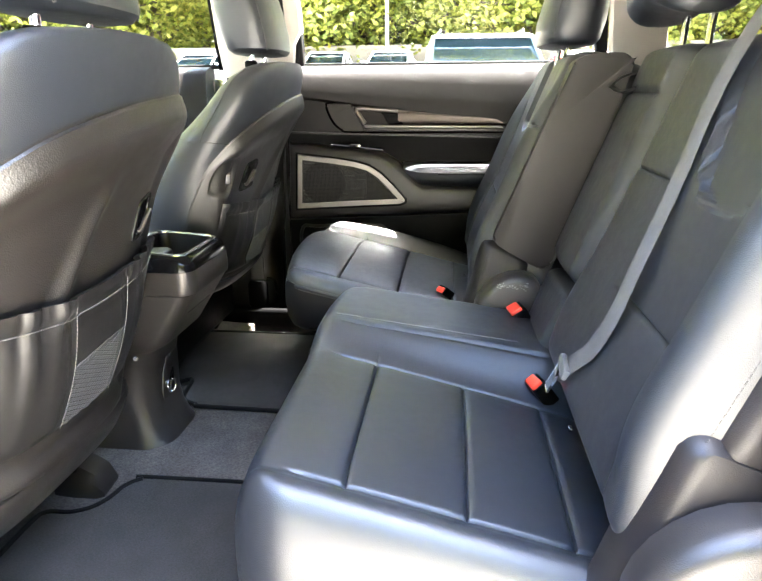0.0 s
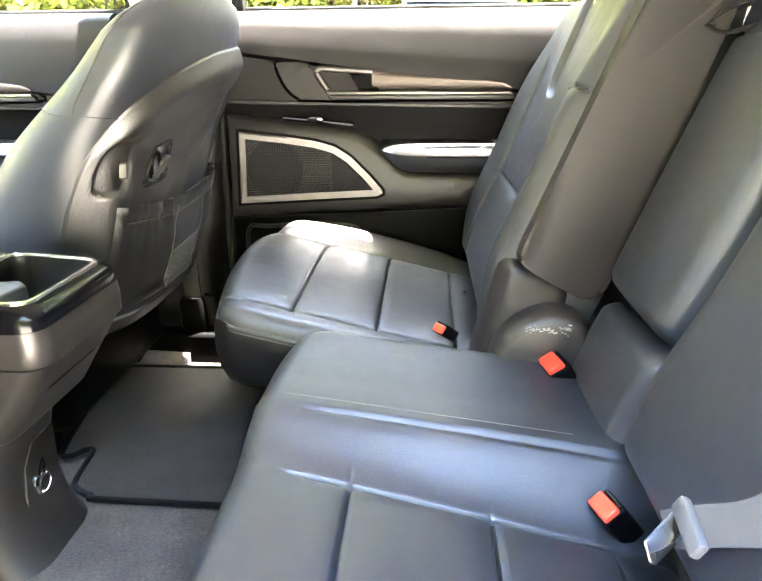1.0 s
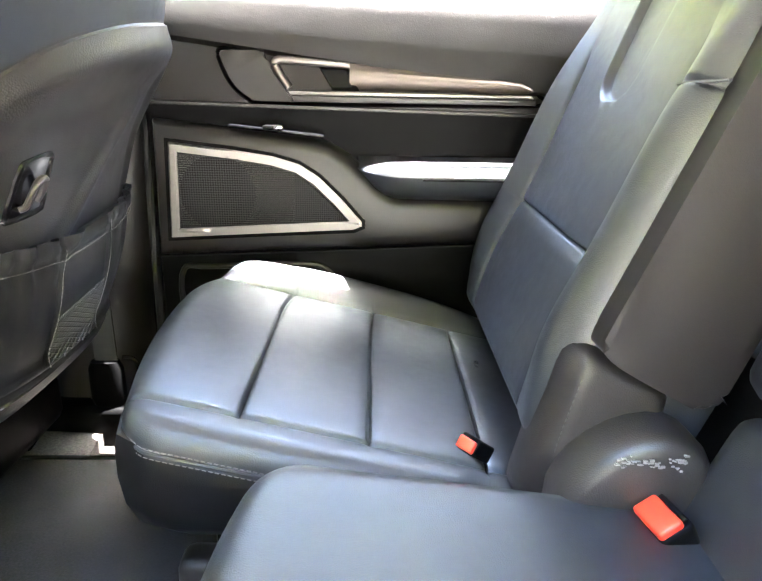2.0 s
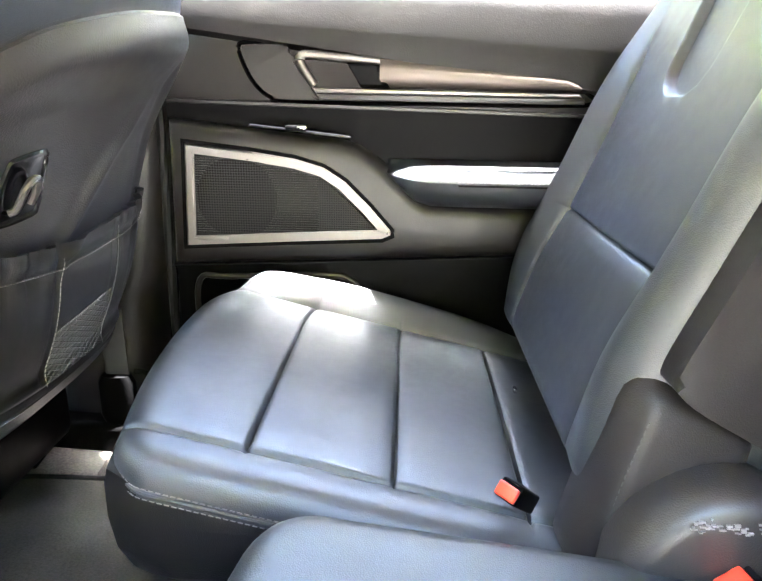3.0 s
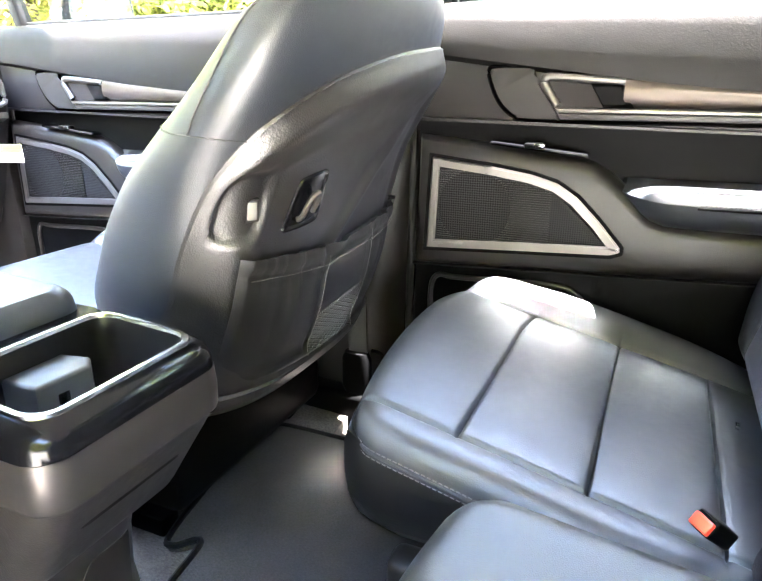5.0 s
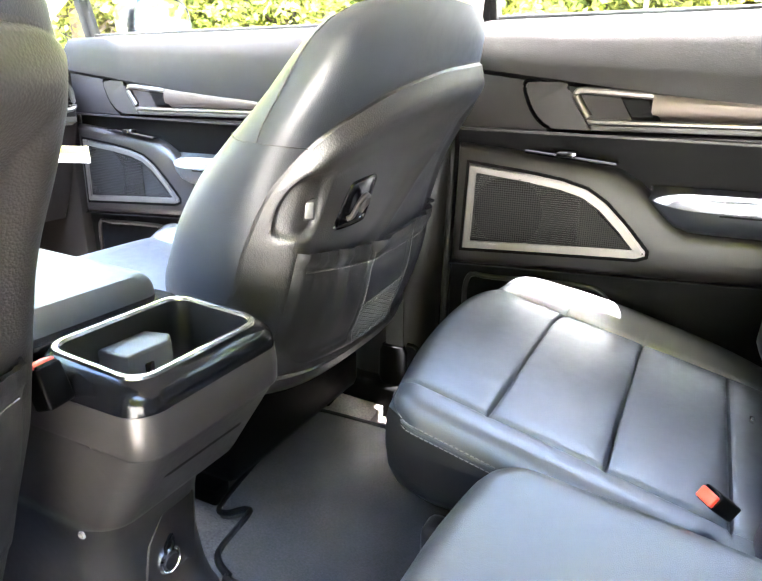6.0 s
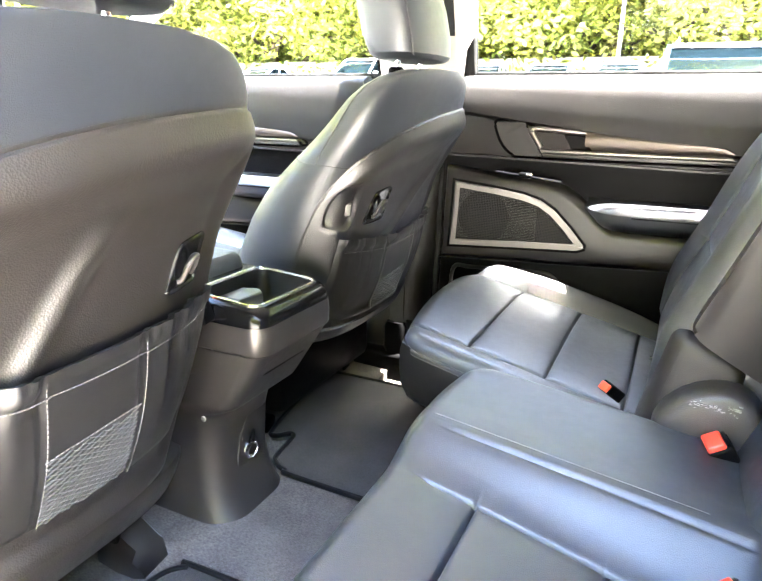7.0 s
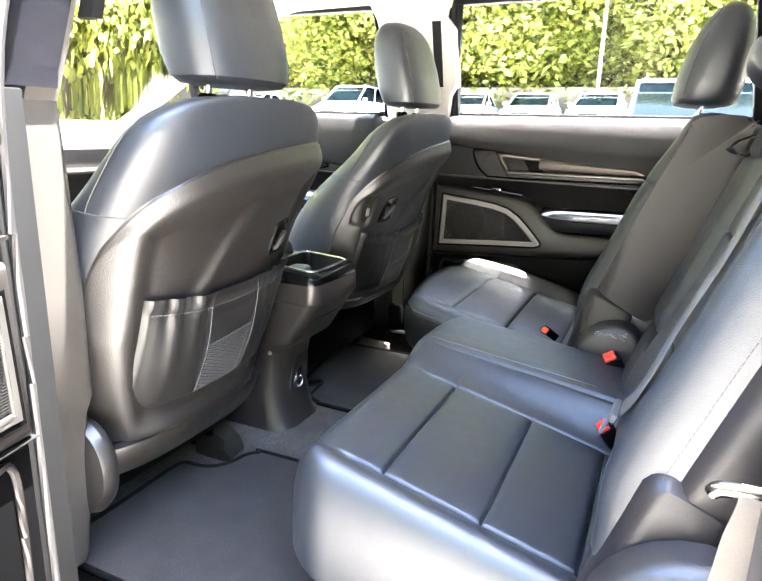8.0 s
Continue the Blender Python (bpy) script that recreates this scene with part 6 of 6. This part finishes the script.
# ---- dashboard ----
def dashboard():
    d = thing("dashboard", (-1.5, YC, 0.5), "dark dashboard with silver-edged air vents", "dashboard")
    bm = bmesh.new()
    prof = [(-1.78, 0.55), (-1.78, 0.95), (-1.62, 0.985), (-1.45, 0.965), (-1.36, 0.925), (-1.33, 0.88), (-1.345, 0.80), (-1.42, 0.60), (-1.46, 0.50)]
    prism(bm, prof, "y", 1.24, 2.715, 0.012, 3)
    part("body", bm, TRIM, d)
    for y in (1.325, 2.625):
        bm = bmesh.new()
        ring = smooth_path([(0, -0.062, -0.030), (0, 0.062, -0.030), (0, 0.072, 0.0), (0, 0.055, 0.038), (0, -0.055, 0.038), (0, -0.072, 0.0)], 4, True)
        tube(bm, [(-1.328 - 0.01 * q.z, y + q.y, 0.865 + q.z) for q in ring], 0.007, 8, True)
        v = part("vent", bm, SILVER, d, "silver vent frame")
        bm = bmesh.new()
        vs = [bm.verts.new((-1.333, y + q.y, 0.865 + q.z)) for q in ring]
        bm.faces.new(vs)
        part("vent_backing", bm, GLOSS, v)
        bm = bmesh.new()
        for k in range(5):
            z = 0.845 + 0.011 * k
            box(bm, -1.334, -1.322, y - 0.060, y + 0.060, z, z + 0.003)
        part("vent_slats", bm, TRIM, v)
    bm = bmesh.new()
    prism(bm, [(-1.36, 0.80), (-1.325, 0.815), (-1.325, 0.80), (-1.36, 0.785)], "y", 1.26, 2.70, 0.003)
    part("dash_strip", bm, SILVER, d, "satin silver strip across the dashboard")
    # driver's cluster hood and wheel
    bm = bmesh.new()
    prism(bm, [(-1.62, 0.98), (-1.60, 1.04), (-1.40, 1.045), (-1.37, 1.03), (-1.42, 0.95)], "y", 1.36, 1.66, 0.01, 2)
    part("cluster_hood", bm, TRIM_DARK, d)
    w = thing("steering_wheel", (-1.2, 1.51, 0.8), "black leather steering wheel", "steering wheel")
    bm = bmesh.new()
    M = Matrix.Translation((-1.16, 1.51, 0.80)) @ Matrix.Rotation(radians(-66), 4, 'Y')
    tube(bm, [M @ Vector((0.185 * math.cos(a), 0.185 * math.sin(a), 0)) for a in [2 * math.pi * k / 40 for k in range(40)]], 0.015, 10, True)
    part("rim", bm, LEATHER, w)
    bm = bmesh.new()
    box(bm, -0.05, 0.06, -0.07, 0.07, -0.02, 0.02, 0.015, 3, M)
    box(bm, -0.015, 0.015, -0.175, 0.175, -0.008, 0.008, 0.004, 2, M)
    part("hub", bm, TRIM_DARK, w)
    bm = bmesh.new()
    tube(bm, [M @ Vector((0, 0, -0.01)), M @ Vector((0, 0, -0.22))], 0.03, 12)
    part("column", bm, TRIM_DARK, w)


dashboard()


def paper_tag():
    t = thing("paper_tag", (-1.30, 2.66, 0.66), "white paper tag with a yellow band", "paper tag")
    m = Matrix.Translation((-1.30, 2.655, 0.68)) @ Matrix.Rotation(radians(20), 4, 'Z')
    part("sheet", boxed(-0.055, 0.046, -0.0006, 0.0006, 0.008, 0.055, 0, 1, m), PAPER, t)
    part("band", boxed(-0.0545, 0.0455, -0.0016, -0.0008, 0.034, 0.0545, 0, 1, m), YELLOW, t, "yellow printed band")


paper_tag()


def side_mirror(name, sgn):
    d = thing(name, (-1.30, YC + sgn * 0.95, 1.0), "black wing mirror on the front door", "wing mirror")
    y = YC + sgn * 1.00
    bm = bmesh.new()
    rings = []
    for x, k in ((-1.33, 0.55), (-1.32, 0.85), (-1.28, 1.0), (-1.22, 1.0)):
        rings.append([(x, y + 0.115 * k * math.copysign(abs(math.cos(a)) ** 0.7, math.cos(a)), 1.085 + 0.080 * k * math.copysign(abs(math.sin(a)) ** 0.7, math.sin(a))) for a in [2 * math.pi * j / 32 for j in range(32)]])
    loft(bm, rings)
    part("housing", bm, PAINT, d)
    bm = bmesh.new()
    pts = [(-1.2185, y + 0.105 * math.copysign(abs(math.cos(a)) ** 0.7, math.cos(a)), 1.085 + 0.070 * math.copysign(abs(math.sin(a)) ** 0.7, math.sin(a))) for a in [2 * math.pi * j / 32 for j in range(32)]]
    bm.faces.new([bm.verts.new(p) for p in pts])
    part("mirror_glass", bm, MIRROR_GLASS, d)
    bm = bmesh.new()
    tube(bm, smooth_path([(-1.28, YC + sgn * 0.84, 1.02), (-1.28, YC + sgn * 0.90, 1.015), (-1.27, YC + sgn * 0.97, 1.03)], 4), 0.025, 8)
    part("arm", bm, PAINT, d)


MIRROR_GLASS = material("mirror_glass", (0.9, 0.9, 0.9), 0.03, metal=1.0, rough_var=0.01, stain=0.02)
side_mirror("wing_mirror", 1)
side_mirror("wing_mirror", -1)


# ---- the parking lot ----
def parked_car(x, y, turn, paint, kind, label):
    """A car, drawn nose towards -y at the origin, and set on the ground."""
    z0 = ground_z(x, y)
    M = Matrix.Translation((x, y, z0)) @ Matrix.Rotation(radians(turn), 4, 'Z')
    suv = kind == "suv"
    c = tagged(new("parked_car"), label, "car", "parked cars")
    c.location = (x, y, z0)
    L, W, H = (4.75, 1.90, 1.75) if suv else (4.55, 1.80, 1.45)
    belt = 1.05 if suv else 0.92

    def put(name, bm, mat, parent=c, lab=""):
        bmesh.ops.transform(bm, matrix=M, verts=bm.verts)
        return part(name, bm, mat, parent, lab)
    hw = W / 2
    prof = [(-L / 2, 0.45, 0.62, 0.80), (-L / 2 + 0.15, 0.30, 0.74, 0.93), (-L / 2 + 0.9, 0.25, belt - 0.10, 1.0), (-L / 2 + 1.35, 0.25, belt, 1.0), (0.3, 0.25, belt + 0.02, 1.0), (L / 2 - 0.7, 0.25, belt + 0.03, 1.0), (L / 2 - 0.12, 0.30, belt - 0.02, 0.93), (L / 2, 0.45, belt - 0.25, 0.82)]
    bm = bmesh.new()
    loft(bm, [[(-hw * k, yy, zb), (-hw * k, yy, zb + (zt - zb) * 0.55), (-hw * k * 0.96, yy, zt - 0.05), (-hw * k * 0.84, yy, zt), (hw * k * 0.84, yy, zt), (hw * k * 0.96, yy, zt - 0.05), (hw * k, yy, zb + (zt - zb) * 0.55), (hw * k, yy, zb)] for yy, zb, zt, k in prof])
    put("body", bm, paint)
    # cabin: roof on a tapered glasshouse
    ya, yb = (-L / 2 + 1.25, L / 2 - 0.25) if suv else (-L / 2 + 1.30, L / 2 - 0.75)
    yc, yd = ya + 0.95, yb - (0.35 if suv else 0.65)
    bm = bmesh.new()
    loft(bm, [[(-hw * 0.88, ya, belt - 0.02), (hw * 0.88, ya, belt - 0.02), (hw * 0.90, yb, belt - 0.02), (-hw * 0.90, yb, belt - 0.02)], [(-hw * 0.77, yc, H - 0.07), (hw * 0.77, yc, H - 0.07), (hw * 0.77, yd, H - 0.07), (-hw * 0.77, yd, H - 0.07)]])
    put("windows", bm, CARGLASS, lab="dark car glass with the sky's blue put into its colour")
    bm = bmesh.new()
    loft(bm, [[(-hw * 0.79, yc - 0.05, H - 0.08), (hw * 0.79, yc - 0.05, H - 0.08), (hw * 0.79, yd + 0.05, H - 0.08), (-hw * 0.79, yd + 0.05, H - 0.08)], [(-hw * 0.74, yc, H - 0.025), (hw * 0.74, yc, H - 0.025), (hw * 0.74, yd, H - 0.025), (-hw * 0.74, yd, H - 0.025)], [(-hw * 0.55, yc + 0.2, H), (hw * 0.55, yc + 0.2, H), (hw * 0.55, yd - 0.2, H), (-hw * 0.55, yd - 0.2, H)]])
    put("roof", bm, paint)
    for sx in (-1, 1):
        for (p, q) in (((ya, belt), (yc, H - 0.06)), ((yb, belt), (yd, H - 0.06)), (((ya + yb) / 2, belt), ((yc + yd) / 2, H - 0.06))):
            bm = bmesh.new()
            tube(bm, [(sx * hw * 0.885, p[0], p[1] - 0.02), (sx * hw * 0.78, q[0], q[1])], 0.035, 6)
            put("window_post", bm, paint)
        bm = boxed(sx * hw * 0.97, sx * (hw + 0.16), ya + 0.28, ya + 0.38, belt - 0.02, belt + 0.13, 0.03) if sx > 0 else boxed(-(hw + 0.16), -hw * 0.97, ya + 0.28, ya + 0.38, belt - 0.02, belt + 0.13, 0.03)
        put("wing_mirror", bm, paint)
        bm = boxed(min(sx * hw * 0.45, sx * hw * 0.85), max(sx * hw * 0.45, sx * hw * 0.85), -L / 2 - 0.01, -L / 2 + 0.12, 0.62, 0.74, 0.02)
        put("headlight", bm, SILVER)
        if suv:
            bm = bmesh.new()
            tube(bm, [(sx * hw * 0.66, yc + 0.1, H), (sx * hw * 0.66, yc + 0.16, H + 0.05), (sx * hw * 0.66, yd - 0.16, H + 0.05), (sx * hw * 0.66, yd - 0.1, H)], 0.018, 6)
            put("roof_rail", bm, SILVER)
        for yw in (-L / 2 + 0.85, L / 2 - 0.85):
            bm = bmesh.new()
            n = 24
            loft(bm, [[(sx * (hw - 0.10 + dx), yw + r * math.cos(2 * math.pi * k / n), 0.33 + r * math.sin(2 * math.pi * k / n)) for k in range(n)] for dx, r in ((-0.12, 0.30), (-0.10, 0.33), (0.09, 0.33), (0.105, 0.30), (0.10, 0.21))])
            w = put("wheel", bm, TYRE)
            bm = bmesh.new()
            loft(bm, [[(sx * (hw - 0.10 + dx), yw + r * math.cos(2 * math.pi * k / n), 0.33 + r * math.sin(2 * math.pi * k / n)) for k in range(n)] for dx, r in ((0.06, 0.212), (0.103, 0.205), (0.085, 0.05))])
            put("rim", bm, SILVER)
    bm = boxed(-hw * 0.4, hw * 0.4, -L / 2 - 0.02, -L / 2 + 0.06, 0.42, 0.60, 0.02)
    put("front_grille", bm, TRIM_DARK)
    return c


parked_car(0.78, 10.9, 4, BLUE_PAINT, "suv", "pale blue parked SUV facing the camera's car")
parked_car(3.1, 13.6, 2, RED_PAINT, "sedan", "red parked sedan beyond the SUV")
for k, (x, y) in enumerate(((-2.15, 26.4), (-4.7, 26.5), (-7.3, 26.3), (-10.0, 26.6), (-12.8, 26.4), (0.6, 26.5), (-18.2, 26.4))):
    parked_car(x, y, 3 * (k % 3) - 3, WHITE_PAINT, "sedan" if k != 4 else "suv", "white parked car in sunlight by a low wall")
for k, (x, y) in enumerate(((-11.5, 5.6), (-13.0, 9.0), (-12.5, 0.6))):
    parked_car(x, y, 90 + 4 * k, WHITE_PAINT, "sedan" if k else "suv", "white parked car in bright sunlight")


def lot_wall():
    solid("wall_5", boxed(-70, 60, 31.0, 31.3, 0.2, 3.10, 0.03), CONCRETE, "pale concrete wall at the edge of the lot", "wall", kind="structure")
    bm = bmesh.new()
    tube(bm, [(-2.6, 29.3, ground_z(0, 29)), (-2.6, 29.3, 9.0)], [0.09, 0.06], 14)
    p = thing("lamp_post", (-2.6, 29.3, ground_z(0, 29)), "tall white lamp post in the parking lot", "lamp post")
    part("pole", bm, POLE_PAINT, p)
    part("base", boxed(-2.85, -2.35, 29.05, 29.55, ground_z(0, 29) - 0.05, ground_z(0, 29) + 0.55, 0.04), CONCRETE, p)
    part("lamp_arm", boxed(-2.65, -2.55, 28.1, 29.35, 8.9, 9.0, 0.02), POLE_PAINT, p)
    part("lamp_head", boxed(-2.80, -2.40, 27.7, 28.4, 8.82, 8.98, 0.03), POLE_PAINT, p)


lot_wall()


def tree_mesh(seed, height, spread, leaves):
    rng = random.Random(seed)
    wood = bmesh.new()
    tips = []
    trunk = smooth_path([(0, 0, -0.3), (rng.uniform(-.2, .2), rng.uniform(-.2, .2), height * 0.3), (rng.uniform(-.4, .4), rng.uniform(-.4, .4), height * 0.62), (rng.uniform(-.5, .5), rng.uniform(-.5, .5), height * 0.9)], 5)
    n = len(trunk)
    tube(wood, trunk, [0.16 * (1 - 0.85 * i / n) for i in range(n)], 8)
    for k in range(28):
        i = int(n * rng.uniform(0.15, 0.95))
        p = trunk[min(i, n - 1)]
        a = rng.uniform(0, 2 * math.pi)
        L = spread * rng.uniform(0.5, 1.0) * (1.1 - 0.5 * i / n)
        q = p + Vector((math.cos(a) * L, math.sin(a) * L, L * rng.uniform(0.15, 0.7)))
        mid = p.lerp(q, 0.5) + Vector((0, 0, 0.15 * L))
        pts = smooth_path([p, mid, q], 4)
        tube(wood, pts, [0.05 * (1 - 0.8 * j / len(pts)) for j in range(len(pts))], 5)
        tips += [(mid, 0.36 * spread), (q, 0.40 * spread), (p.lerp(q, 0.75), 0.32 * spread)]
    verts, faces = [], []
    for k in range(leaves):
        c, r = tips[rng.randrange(len(tips))]
        d = Vector((rng.gauss(0, 1), rng.gauss(0, 1), rng.gauss(0, 0.8)))
        d = d.normalized() * r * rng.uniform(0.1, 1.0) ** 0.6
        p = c + d
        if p.z < -0.2:
            continue
        u = Vector((rng.gauss(0, 1), rng.gauss(0, 1), rng.gauss(0, 0.6))).normalized()
        v = u.cross(Vector((rng.gauss(0, 1), rng.gauss(0, 1), rng.gauss(0, 1)))).normalized()
        s = rng.uniform(0.03, 0.085)
        b = len(verts)
        verts += [tuple(p - u * s), tuple(p + v * s * 0.5 + u * s * 0.1), tuple(p + u * s), tuple(p - v * s * 0.5 + u * s * 0.1)]
        faces.append((b, b + 1, b + 2, b + 3))
    me = bpy.data.meshes.new("crown")
    me.from_pydata(verts, [], faces)
    me.materials.append(LEAVES)
    return finish(wood, "trunk", BARK), me


def woods():
    kinds = []
    for k in range(4):
        wood, crown = tree_mesh(11 + k, 7.5 + k, 2.0 + 0.2 * k, 24000)
        t = tagged(new("tree"), "leafy green tree round the lot, some rows unseen and added to block sky", "tree", "trees behind the lot")
        a, b = new("trunk", wood), new("crown", crown)
        a.parent = b.parent = t
        kinds.append(t)
    rng = random.Random(5)
    spots = []
    for row, y in enumerate((32.8, 34.6, 37.4)):
        x = -52 + row * 1.1
        while x < 26:
            spots.append((x + rng.uniform(-0.5, 0.5), y + rng.uniform(-0.6, 0.6)))
            x += 2.7
    for row, x in enumerate((-30.5, -33.0)):
        y = -12 + row
        while y < 31:
            spots.append((x + rng.uniform(-0.5, 0.5), y + rng.uniform(-0.6, 0.6)))
            y += 2.9
    # The rows from here on are unseen, added to block the low sky.
    for row, y in enumerate((-30.0, -33.0)):
        x = -40 + row * 1.6
        while x < 44:
            spots.append((x + rng.uniform(-0.6, 0.6), y + rng.uniform(-0.6, 0.6)))
            x += 3.3
    for row, x in enumerate((34.0, 37.0)):
        y = -28 + row
        while y < 32:
            spots.append((x + rng.uniform(-0.6, 0.6), y + rng.uniform(-0.6, 0.6)))
            y += 3.3
    for i, (x, y) in enumerate(spots):
        m = Matrix.Translation((x, y, ground_z(x, y))) @ Matrix.Rotation(rng.uniform(0, 6.28), 4, 'Z') @ Matrix.Scale(rng.uniform(1.5, 1.85), 4)
        if i < 4:
            kinds[i].matrix_basis = m
        else:
            copy_thing(kinds[i % 4], m)


woods()
